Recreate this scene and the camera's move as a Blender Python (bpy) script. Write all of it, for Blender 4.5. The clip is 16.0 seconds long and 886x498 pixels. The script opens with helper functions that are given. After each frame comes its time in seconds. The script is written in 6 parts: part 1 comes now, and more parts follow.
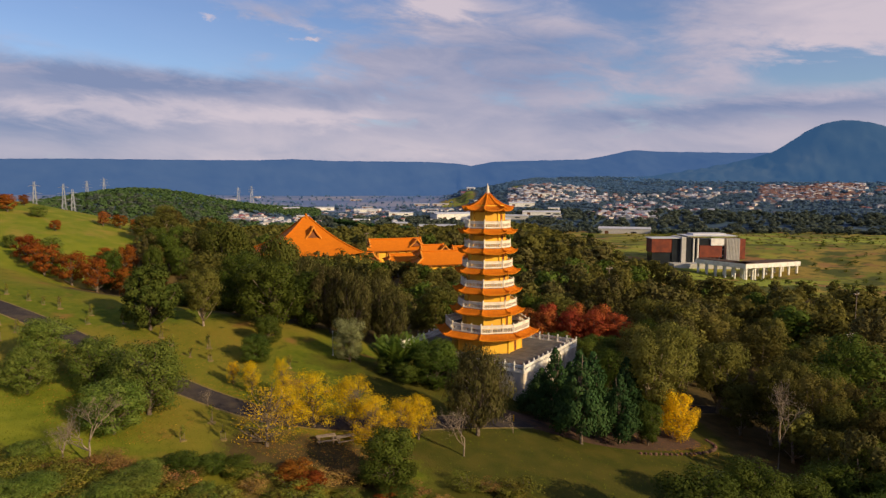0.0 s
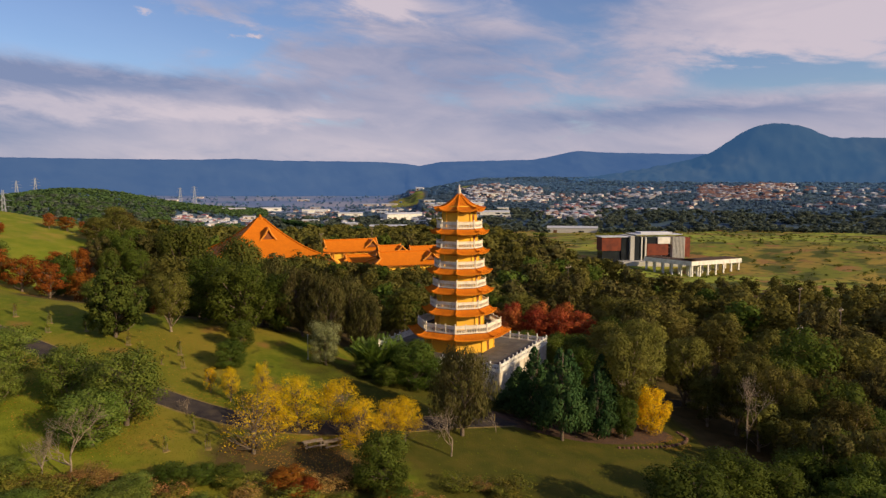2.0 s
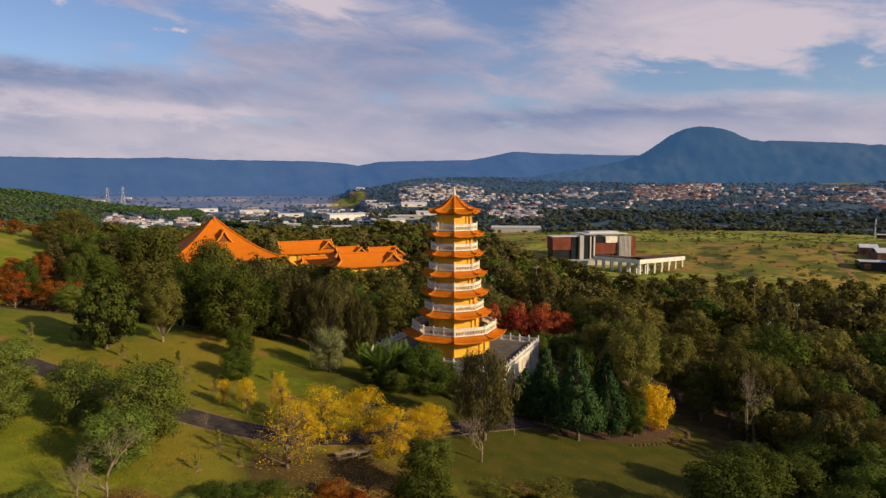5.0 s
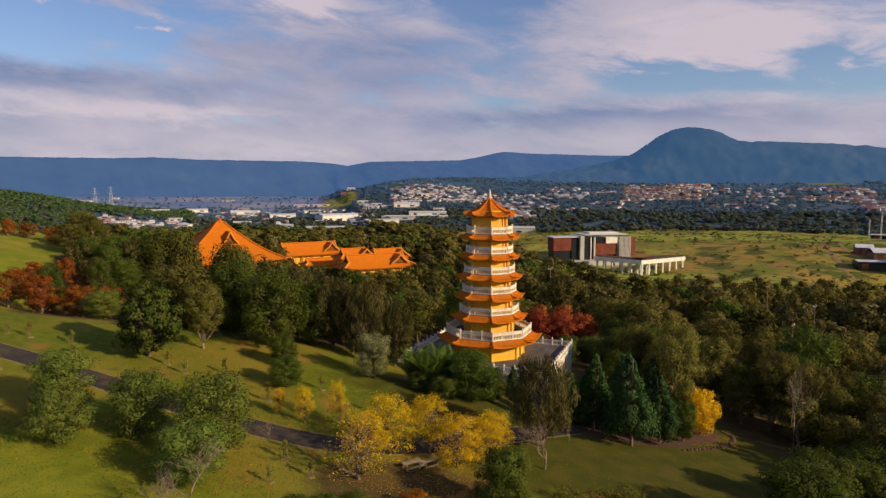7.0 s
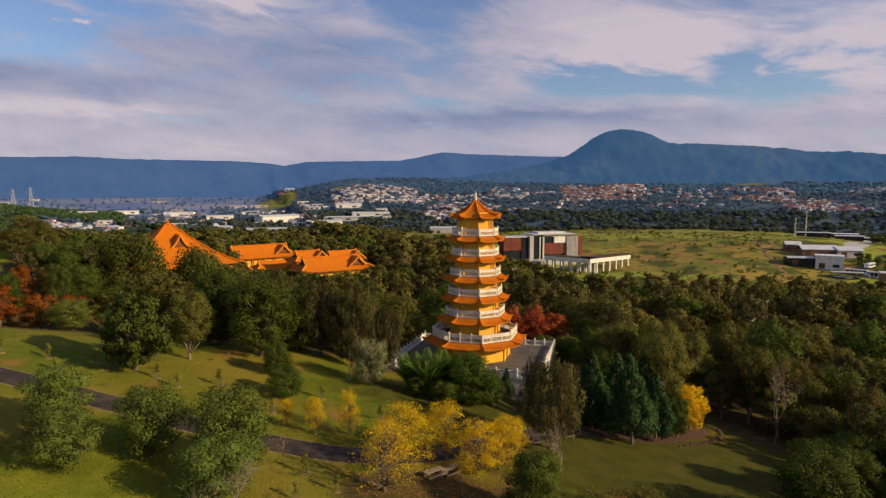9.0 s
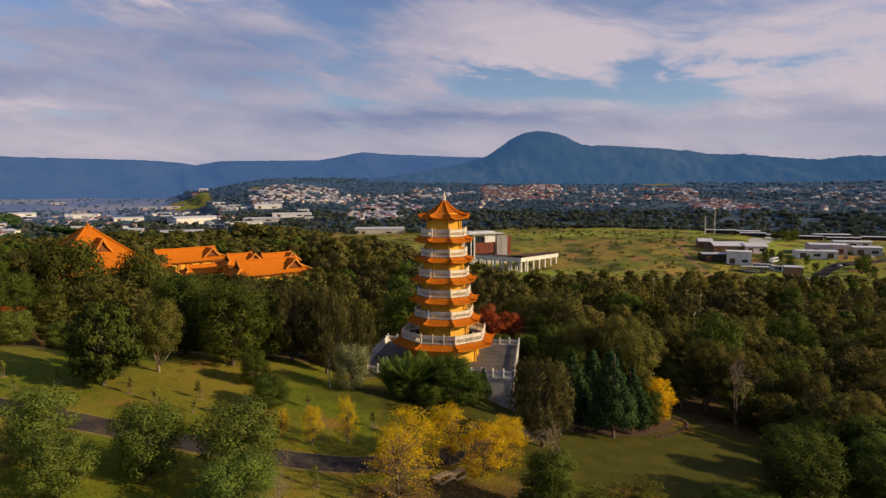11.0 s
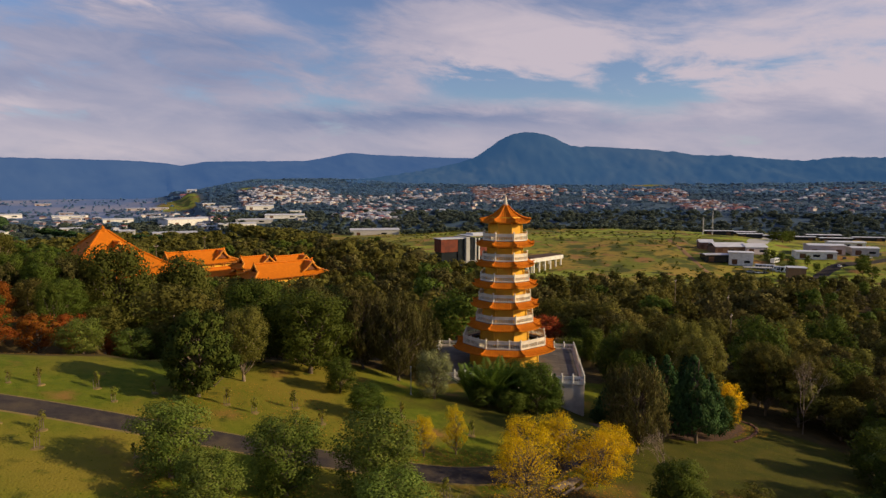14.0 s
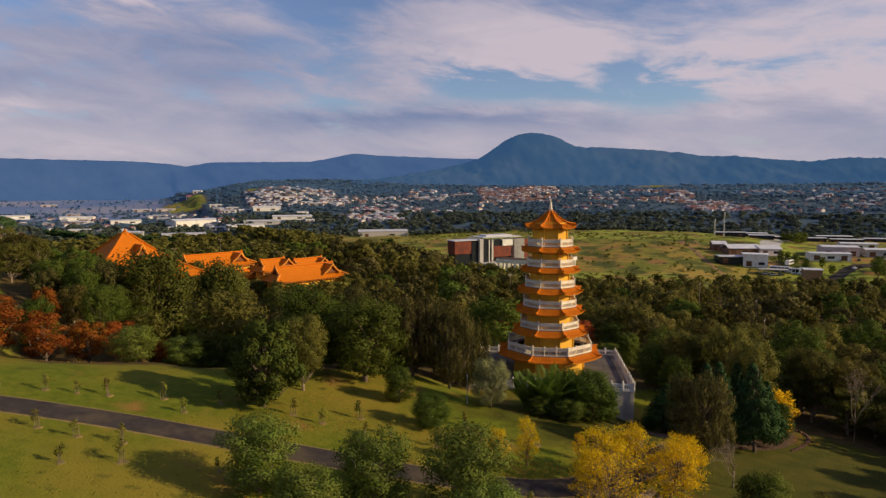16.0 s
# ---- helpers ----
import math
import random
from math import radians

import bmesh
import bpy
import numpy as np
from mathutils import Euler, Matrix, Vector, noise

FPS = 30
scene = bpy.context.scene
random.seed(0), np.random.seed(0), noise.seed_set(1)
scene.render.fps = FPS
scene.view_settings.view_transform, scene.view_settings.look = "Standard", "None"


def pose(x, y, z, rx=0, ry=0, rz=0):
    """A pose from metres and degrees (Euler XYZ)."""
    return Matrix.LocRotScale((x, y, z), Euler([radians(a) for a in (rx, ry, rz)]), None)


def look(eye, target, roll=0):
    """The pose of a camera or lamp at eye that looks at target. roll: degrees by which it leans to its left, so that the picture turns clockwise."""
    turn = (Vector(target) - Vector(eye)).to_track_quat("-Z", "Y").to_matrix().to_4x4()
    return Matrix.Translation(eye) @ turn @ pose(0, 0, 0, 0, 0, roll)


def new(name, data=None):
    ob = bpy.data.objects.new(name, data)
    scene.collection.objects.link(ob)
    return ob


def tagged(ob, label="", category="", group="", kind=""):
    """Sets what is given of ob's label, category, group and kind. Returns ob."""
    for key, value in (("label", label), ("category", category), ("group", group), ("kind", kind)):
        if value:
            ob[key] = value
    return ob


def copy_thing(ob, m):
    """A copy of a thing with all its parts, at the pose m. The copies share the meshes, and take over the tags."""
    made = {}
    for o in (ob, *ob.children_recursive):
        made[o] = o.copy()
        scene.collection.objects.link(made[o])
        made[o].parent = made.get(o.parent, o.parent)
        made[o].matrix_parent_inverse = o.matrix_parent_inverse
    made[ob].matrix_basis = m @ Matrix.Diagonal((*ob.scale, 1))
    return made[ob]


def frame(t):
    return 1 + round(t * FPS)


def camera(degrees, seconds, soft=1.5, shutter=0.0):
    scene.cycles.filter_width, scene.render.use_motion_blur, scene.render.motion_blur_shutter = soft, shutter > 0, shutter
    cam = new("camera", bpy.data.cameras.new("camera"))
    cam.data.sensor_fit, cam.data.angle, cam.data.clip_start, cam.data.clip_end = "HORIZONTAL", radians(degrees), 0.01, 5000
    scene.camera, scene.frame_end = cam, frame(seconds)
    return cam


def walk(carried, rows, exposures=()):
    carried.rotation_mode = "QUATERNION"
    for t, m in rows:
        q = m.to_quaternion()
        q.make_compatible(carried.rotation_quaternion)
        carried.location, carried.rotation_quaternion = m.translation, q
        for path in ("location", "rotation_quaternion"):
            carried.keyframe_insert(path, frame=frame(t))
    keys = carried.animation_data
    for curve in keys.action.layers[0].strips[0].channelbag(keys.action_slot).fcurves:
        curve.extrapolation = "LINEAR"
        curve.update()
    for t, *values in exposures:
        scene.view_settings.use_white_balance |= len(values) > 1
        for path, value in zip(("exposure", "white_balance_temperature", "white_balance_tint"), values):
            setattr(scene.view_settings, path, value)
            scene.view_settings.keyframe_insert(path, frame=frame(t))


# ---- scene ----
# ---- camera ----
cam = camera(70.1, 16.0, 1.4)
METRES, EYE, TILT, LEAN, TURN = 64.0, 40.0, -5.5, 0.0, 0.0
ROWS = [
    (0.0, 0.0, 0.0, 0.0, 0.0, 0.0, 0.0),
    (0.5, -0.0144, 0.0002, 0.001, -1.34, -0.01, 0.14),
    (1.0, -0.0325, -0.0002, 0.0013, -2.23, -0.0, 0.24),
    (1.5, -0.0502, 0.0001, 0.0018, -3.07, -0.01, 0.32),
    (2.0, -0.0715, 0.0025, 0.0024, -4.8, -0.02, 0.5),
    (2.5, -0.0932, 0.0052, 0.0034, -5.99, -0.04, 0.62),
    (3.0, -0.1189, 0.009, 0.0044, -6.84, -0.06, 0.7),
    (3.5, -0.1445, 0.0139, 0.0055, -7.96, -0.07, 0.8),
    (6.0, -0.3023, 0.0604, 0.0173, -11.48, -0.12, 1.11),
    (6.5, -0.3339, 0.0714, 0.0202, -11.66, -0.12, 1.14),
    (7.0, -0.3679, 0.0837, 0.0234, -11.86, -0.13, 1.15),
    (7.5, -0.399, 0.095, 0.0263, -12.02, -0.13, 1.17),
    (8.0, -0.4318, 0.1079, 0.0288, -13.05, -0.15, 1.26),
    (8.5, -0.4626, 0.1211, 0.0316, -15.1, -0.21, 1.46),
    (9.0, -0.4954, 0.1362, 0.0327, -17.57, -0.25, 1.74),
    (9.5, -0.5265, 0.1511, 0.0347, -19.7, -0.32, 1.93),
    (10.0, -0.5595, 0.1679, 0.0364, -22.03, -0.4, 2.15),
    (12.5, -0.7186, 0.2583, 0.0455, -26.45, -0.53, 2.52),
    (13.0, -0.7511, 0.2771, 0.0499, -26.58, -0.53, 2.53),
    (13.5, -0.7801, 0.2937, 0.0545, -26.6, -0.53, 2.54),
    (14.0, -0.8104, 0.3118, 0.0595, -26.62, -0.52, 2.55),
    (14.5, -0.8364, 0.3284, 0.0644, -26.6, -0.52, 2.56),
    (15.0, -0.8636, 0.346, 0.0697, -26.56, -0.51, 2.57),
    (15.5, -0.8864, 0.3602, 0.0744, -26.52, -0.5, 2.57),
    (16.0, -0.9094, 0.3751, 0.0793, -26.48, -0.48, 2.57),
]
walk(cam, [(t, pose(0, 0, EYE, TILT, LEAN, TURN) @ pose(METRES * x, METRES * y, METRES * z, 90 + pitch, roll, yaw)) for t, x, y, z, yaw, pitch, roll in ROWS], ((0.0, 0.04), (7.0, 0.01), (12.5, -0.08), (16.0, -0.08)))

# ---- light ----
SUN_AZ, SUN_EL = 128.0, 22.0          # degrees, clockwise from +y, and above the horizon
world = bpy.data.worlds.new("sky")
scene.world = world
world.use_nodes = True


def sky_nodes():
    nt = world.node_tree
    nt.nodes.clear()
    N, L = nt.nodes.new, nt.links.new
    out, bg = N("ShaderNodeOutputWorld"), N("ShaderNodeBackground")
    sky = N("ShaderNodeTexSky")
    sky.sky_type, sky.sun_disc = 'NISHITA', False
    sky.sun_elevation, sky.sun_rotation = radians(SUN_EL), radians(SUN_AZ)
    sky.air_density, sky.dust_density, sky.ozone_density = 1.0, 0.4, 2.5
    co = N("ShaderNodeTexCoord")
    sep = N("ShaderNodeSeparateXYZ")
    L(co.outputs["Generated"], sep.inputs[0])

    def math_node(op, a, b=None):
        n = N("ShaderNodeMath")
        n.operation = op
        for i, v in enumerate((a, b)):
            if isinstance(v, (int, float)):
                n.inputs[i].default_value = v
            elif v is not None:
                L(v, n.inputs[i])
        return n.outputs[0]

    def noise_node(vec, scale, detail, rough, at):
        mp = N("ShaderNodeMapping")
        mp.inputs["Location"].default_value = at
        L(vec, mp.inputs[0])
        n = N("ShaderNodeTexNoise")
        n.inputs["Scale"].default_value, n.inputs["Detail"].default_value, n.inputs["Roughness"].default_value = scale, detail, rough
        n.inputs["Distortion"].default_value = 0.4
        L(mp.outputs[0], n.inputs["Vector"])
        return n.outputs[0]

    # stratus drawn out along the horizon: the way round, and the height above it, in degrees
    turn = math_node('MULTIPLY', math_node('ARCTAN2', sep.outputs["X"], sep.outputs["Y"]), 57.3)
    rise = math_node('MULTIPLY', math_node('ARCSINE', math_node('MAXIMUM', sep.outputs["Z"], 0.0)), 57.3)
    com = N("ShaderNodeCombineXYZ")
    L(math_node('MULTIPLY', turn, 0.035), com.inputs[0])
    L(math_node('ADD', math_node('MULTIPLY', rise, 0.115), math_node('MULTIPLY', turn, 0.012)), com.inputs[1])
    body = noise_node(com.outputs[0], 1.6, 10, 0.60, CLOUD_AT)
    fine = noise_node(com.outputs[0], 4.2, 10, 0.62, (4.1, 2.2, 0))
    tone = noise_node(com.outputs[0], 2.2, 8, 0.58, (1.7, 8.3, 0))
    warp_a = math_node('ADD', turn, math_node('MULTIPLY', math_node('SUBTRACT', body, 0.5), 16.0))
    warp_e = math_node('ADD', rise, math_node('MULTIPLY', math_node('SUBTRACT', fine, 0.5), 4.5))
    cover = math_node('ADD', math_node('MULTIPLY', math_node('SUBTRACT', body, 0.5), 2.1), math_node('MULTIPLY', math_node('SUBTRACT', fine, 0.5), 1.6))
    light = math_node('ADD', math_node('MULTIPLY', math_node('SUBTRACT', tone, 0.5), 1.5), math_node('MULTIPLY', math_node('SUBTRACT', fine, 0.5), 0.9))
    # cloud banks: way round, height, half width, half height, cover, tone
    for az, el, wide, high, amount, shade_by in CLOUD_BANKS:
        da = math_node('DIVIDE', math_node('SUBTRACT', warp_a, az), wide)
        de = math_node('DIVIDE', math_node('SUBTRACT', warp_e, el), high)
        g = math_node('EXPONENT', math_node('MULTIPLY', math_node('ADD', math_node('MULTIPLY', da, da), math_node('MULTIPLY', de, de)), -1.0))
        cover = math_node('ADD', cover, math_node('MULTIPLY', g, amount))
        light = math_node('ADD', light, math_node('MULTIPLY', g, shade_by))
    # more cover near the horizon and away from the view to the north-west
    low = N("ShaderNodeMapRange")
    low.inputs["From Min"].default_value, low.inputs["From Max"].default_value = 3.0, 10.0
    low.inputs["To Min"].default_value, low.inputs["To Max"].default_value = 1.0, 0.12
    L(rise, low.inputs["Value"])
    cover = math_node('ADD', cover, low.outputs[0])
    ramp = N("ShaderNodeMapRange")
    ramp.interpolation_type = 'SMOOTHSTEP'
    ramp.inputs["From Min"].default_value, ramp.inputs["From Max"].default_value = -0.10, 0.72
    ramp.inputs["To Min"].default_value, ramp.inputs["To Max"].default_value = 0.06, 0.95
    L(cover, ramp.inputs["Value"])
    shade = N("ShaderNodeValToRGB")
    e = shade.color_ramp.elements
    e[0].position, e[0].color = 0.0, (*CLOUD_DARK, 1)
    e[1].position, e[1].color = 1.0, (*CLOUD_LIT, 1)
    L(math_node('ADD', math_node('MULTIPLY', light, 0.75), 0.52), shade.inputs[0])
    blue = N("ShaderNodeHueSaturation")
    blue.inputs["Hue"].default_value, blue.inputs["Saturation"].default_value, blue.inputs["Value"].default_value = 0.516, 1.10, 1.12
    L(sky.outputs[0], blue.inputs["Color"])
    mix = N("ShaderNodeMix"); mix.data_type = 'RGBA'
    L(ramp.outputs[0], mix.inputs["Factor"])
    L(blue.outputs[0], mix.inputs["A"]); L(shade.outputs[0], mix.inputs["B"])
    bg.inputs["Strength"].default_value = 0.10
    L(mix.outputs["Result"], bg.inputs[0]); L(bg.outputs[0], out.inputs[0])


CLOUD_BANKS = ((-31, 4.4, 9, 1.5, 0.30, -0.75), (-12, 6.3, 12, 0.8, 0.35, 0.65), (-30, 6.4, 8, 0.6, 0.3, 0.5), (44, 8.6, 7, 1.8, -0.45, 0.15), (-20, 13.6, 1.2, 0.35, 1.0, 0.9), (-12.5, 12.6, 1.3, 0.35, 0.9, 0.8), (-28, 14.4, 1.4, 0.4, 0.8, 0.7), (-25, 8.3, 15, 1.5, 0.55, -0.75), (3, 11.2, 15, 3.4, 0.70, -0.45), (33, 14.0, 9, 3.0, 0.60, 0.30), (0, 15.4, 4, 1.0, 0.70, 0.9), (-16, 14.4, 5, 1.0, 0.45, 0.2), (31, 9.0, 5, 1.3, -0.75, 0.0), (46, 11.0, 16, 3.0, 0.45, 0.85), (62, 10.0, 14, 6.0, 0.3, 0.5), (47, 7.8, 6, 1.4, -0.65, 0.0), (22, 6.0, 15, 1.1, 0.40, -0.60), (57, 5.6, 8, 1.6, 0.45, -0.45), (19, 16.4, 8, 1.3, -0.55, 0.0), (-24, 13.0, 14, 2.2, -0.75, 0.1), (-34, 17.5, 22, 3.0, -0.6, 0.0), (-8, 3.6, 30, 1.5, 0.25, 0.35))
CLOUD_AT, CLOUD_DARK, CLOUD_LIT = (0.0, 0.0, 0.0), (2.1, 2.55, 4.15), (6.2, 5.35, 5.95)
sky_nodes()

sun = new("sun", bpy.data.lights.new("sun", 'SUN'))
sun.data.energy, sun.data.angle, sun.data.color = 5.0, radians(0.6), (1.0, 0.79, 0.49)
SUN_DIR = Vector((math.sin(radians(SUN_AZ)) * math.cos(radians(SUN_EL)), math.cos(radians(SUN_AZ)) * math.cos(radians(SUN_EL)), math.sin(radians(SUN_EL))))
sun.matrix_world = look(SUN_DIR * 300, (0, 0, 0))
scene.view_settings.exposure = 0.0


# ---- materials ----
def mat(name, base, second=None, scale=1.0, rough=0.8, bump=0.0, bump_scale=None, metal=0.0, vary=0.0, island=0.0, third=None, third_scale=0.1, spec=0.3, translucent=0.0, glow=None):
    """A surface of two colours broken up by noise at one scale, patches of a third at another, with relief."""
    m = bpy.data.materials.new(name)
    m.use_nodes = True
    nt = m.node_tree
    N, L = nt.nodes.new, nt.links.new
    b = nt.nodes["Principled BSDF"]
    b.inputs["Roughness"].default_value, b.inputs["Metallic"].default_value = rough, metal
    b.inputs["Specular IOR Level"].default_value = spec
    geo = N("ShaderNodeNewGeometry")
    n1 = N("ShaderNodeTexNoise")
    n1.inputs["Scale"].default_value, n1.inputs["Detail"].default_value = scale, 6
    L(geo.outputs["Position"], n1.inputs["Vector"])
    r1 = N("ShaderNodeMapRange")
    r1.inputs["From Min"].default_value, r1.inputs["From Max"].default_value = 0.32, 0.68
    L(n1.outputs[0], r1.inputs["Value"])
    mx = N("ShaderNodeMix"); mx.data_type = 'RGBA'
    mx.inputs["A"].default_value, mx.inputs["B"].default_value = (*base, 1), (*(second or base), 1)
    L(r1.outputs[0], mx.inputs["Factor"])
    colour = mx.outputs["Result"]
    if third:
        n3 = N("ShaderNodeTexNoise")
        n3.inputs["Scale"].default_value, n3.inputs["Detail"].default_value = third_scale, 5
        L(geo.outputs["Position"], n3.inputs["Vector"])
        r3 = N("ShaderNodeMapRange")
        r3.inputs["From Min"].default_value, r3.inputs["From Max"].default_value = 0.46, 0.66
        L(n3.outputs[0], r3.inputs["Value"])
        m3 = N("ShaderNodeMix"); m3.data_type = 'RGBA'
        m3.inputs["B"].default_value = (*third, 1)
        L(r3.outputs[0], m3.inputs["Factor"]); L(colour, m3.inputs["A"])
        colour = m3.outputs["Result"]
    for amount, socket in ((vary, "object"), (island, "island")):
        if not amount:
            continue
        src = N("ShaderNodeObjectInfo").outputs["Random"] if socket == "object" else geo.outputs["Random Per Island"]
        hs = N("ShaderNodeHueSaturation")
        rv, rh = N("ShaderNodeMapRange"), N("ShaderNodeMapRange")
        rv.inputs["To Min"].default_value, rv.inputs["To Max"].default_value = 1 - amount, 1 + amount
        L(src, rv.inputs["Value"]); L(rv.outputs[0], hs.inputs["Value"])
        mul = N("ShaderNodeMath"); mul.operation = 'MULTIPLY'; mul.inputs[1].default_value = 7.31
        fr = N("ShaderNodeMath"); fr.operation = 'FRACT'
        L(src, mul.inputs[0]); L(mul.outputs[0], fr.inputs[0])
        rh.inputs["To Min"].default_value, rh.inputs["To Max"].default_value = 0.5 - 0.06 * amount, 0.5 + 0.06 * amount
        L(fr.outputs[0], rh.inputs["Value"]); L(rh.outputs[0], hs.inputs["Hue"])
        L(colour, hs.inputs["Color"])
        colour = hs.outputs[0]
    L(colour, b.inputs["Base Color"])
    if bump:
        nb = N("ShaderNodeTexNoise")
        nb.inputs["Scale"].default_value, nb.inputs["Detail"].default_value = bump_scale or scale * 3, 4
        L(geo.outputs["Position"], nb.inputs["Vector"])
        bp = N("ShaderNodeBump")
        bp.inputs["Strength"].default_value, bp.inputs["Distance"].default_value = min(1.0, bump), bump * 0.3
        L(nb.outputs[0], bp.inputs["Height"]); L(bp.outputs[0], b.inputs["Normal"])
    if glow:
        b.inputs["Emission Color"].default_value, b.inputs["Emission Strength"].default_value = (*glow[:3], 1), glow[3]
    if translucent:
        tr = N("ShaderNodeBsdfTranslucent")
        L(colour, tr.inputs[0])
        ms = N("ShaderNodeMixShader")
        ms.inputs[0].default_value = translucent
        out = nt.nodes["Material Output"]
        L(b.outputs[0], ms.inputs[1]); L(tr.outputs[0], ms.inputs[2]); L(ms.outputs[0], out.inputs[0])
    return m


def ground_material():
    """Lawn, leaf litter under the trees, rough field and distant land tinted with haze, each of two colours, laid out
    by the ground's own layers.
    """
    m = bpy.data.materials.new("park_ground")
    m.use_nodes = True
    nt = m.node_tree
    N, L = nt.nodes.new, nt.links.new
    b = nt.nodes["Principled BSDF"]
    b.inputs["Roughness"].default_value, b.inputs["Specular IOR Level"].default_value = 0.95, 0.08
    geo = N("ShaderNodeNewGeometry")

    def ns(scale, detail=6, lo=0.35, hi=0.65):
        n, r = N("ShaderNodeTexNoise"), N("ShaderNodeMapRange")
        n.inputs["Scale"].default_value, n.inputs["Detail"].default_value = scale, detail
        L(geo.outputs["Position"], n.inputs["Vector"])
        r.inputs["From Min"].default_value, r.inputs["From Max"].default_value = lo, hi
        L(n.outputs[0], r.inputs["Value"])
        return r.outputs[0]

    def blend(fac, a, c):
        x = N("ShaderNodeMix"); x.data_type = 'RGBA'
        L(fac, x.inputs["Factor"])
        for v, s in ((a, "A"), (c, "B")):
            if isinstance(v, tuple):
                x.inputs[s].default_value = (*v, 1)
            else:
                L(v, x.inputs[s])
        return x.outputs["Result"]

    def layer(name):
        a, r, add = N("ShaderNodeAttribute"), N("ShaderNodeMapRange"), N("ShaderNodeMath")
        a.attribute_name = name
        add.operation = 'ADD'
        n = N("ShaderNodeTexNoise"); n.inputs["Scale"].default_value, n.inputs["Detail"].default_value = 0.25, 6
        L(geo.outputs["Position"], n.inputs["Vector"])
        L(a.outputs["Fac"], add.inputs[0]); L(n.outputs[0], add.inputs[1])
        r.inputs["From Min"].default_value, r.inputs["From Max"].default_value = 0.85, 1.15
        L(add.outputs[0], r.inputs["Value"])
        return r.outputs[0]

    lawn = blend(ns(0.9, 8), (0.094, 0.122, 0.009), (0.148, 0.158, 0.014))
    lawn = blend(ns(0.055, 7, 0.42, 0.62), lawn, (0.215, 0.170, 0.022))
    lawn = blend(ns(0.16, 9, 0.58, 0.72), lawn, (0.25, 0.135, 0.035))
    lawn = blend(ns(0.45, 9, 0.60, 0.74), lawn, (0.060, 0.070, 0.010))
    # brown-olive east lawn, its colour darkened in place of weaker sunlight there
    dim_lawn = blend(ns(0.35, 8), (0.058, 0.062, 0.009), (0.092, 0.080, 0.013))
    # paler yellow-green grass on the west hill and the near left lawn
    paler_lawn = blend(ns(0.25, 8), (0.140, 0.172, 0.012), (0.200, 0.205, 0.018))
    paler_lawn = blend(ns(0.09, 8, 0.52, 0.66), paler_lawn, (0.300, 0.215, 0.040))
    lawn = blend(layer("paler_lawn"), lawn, paler_lawn)
    lawn = blend(layer("dim_lawn"), lawn, dim_lawn)
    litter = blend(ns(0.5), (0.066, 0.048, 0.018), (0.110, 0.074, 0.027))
    field = blend(ns(0.030, 10, 0.46, 0.54), (0.315, 0.220, 0.046), (0.190, 0.195, 0.030))
    field = blend(ns(0.010, 7, 0.48, 0.55), field, (0.280, 0.310, 0.040))
    field = blend(ns(0.06, 9, 0.55, 0.62), field, (0.30, 0.160, 0.055))
    field = blend(ns(0.045, 11, 0.53, 0.60), field, (0.085, 0.095, 0.022))
    field = blend(ns(0.15, 10, 0.55, 0.64), field, (0.11, 0.105, 0.026))
    # blue haze is put into the colours of the distant land and plain
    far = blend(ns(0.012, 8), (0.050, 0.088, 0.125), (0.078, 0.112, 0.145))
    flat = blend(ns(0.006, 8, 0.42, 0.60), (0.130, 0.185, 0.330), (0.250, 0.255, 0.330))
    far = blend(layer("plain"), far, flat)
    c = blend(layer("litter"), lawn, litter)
    c = blend(layer("field"), c, field)
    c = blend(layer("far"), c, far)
    L(c, b.inputs["Base Color"])
    nb = N("ShaderNodeTexNoise"); nb.inputs["Scale"].default_value, nb.inputs["Detail"].default_value = 5.0, 6
    L(geo.outputs["Position"], nb.inputs["Vector"])
    bp = N("ShaderNodeBump"); bp.inputs["Strength"].default_value, bp.inputs["Distance"].default_value = 0.6, 0.15
    L(nb.outputs[0], bp.inputs["Height"]); L(bp.outputs[0], b.inputs["Normal"])
    return m


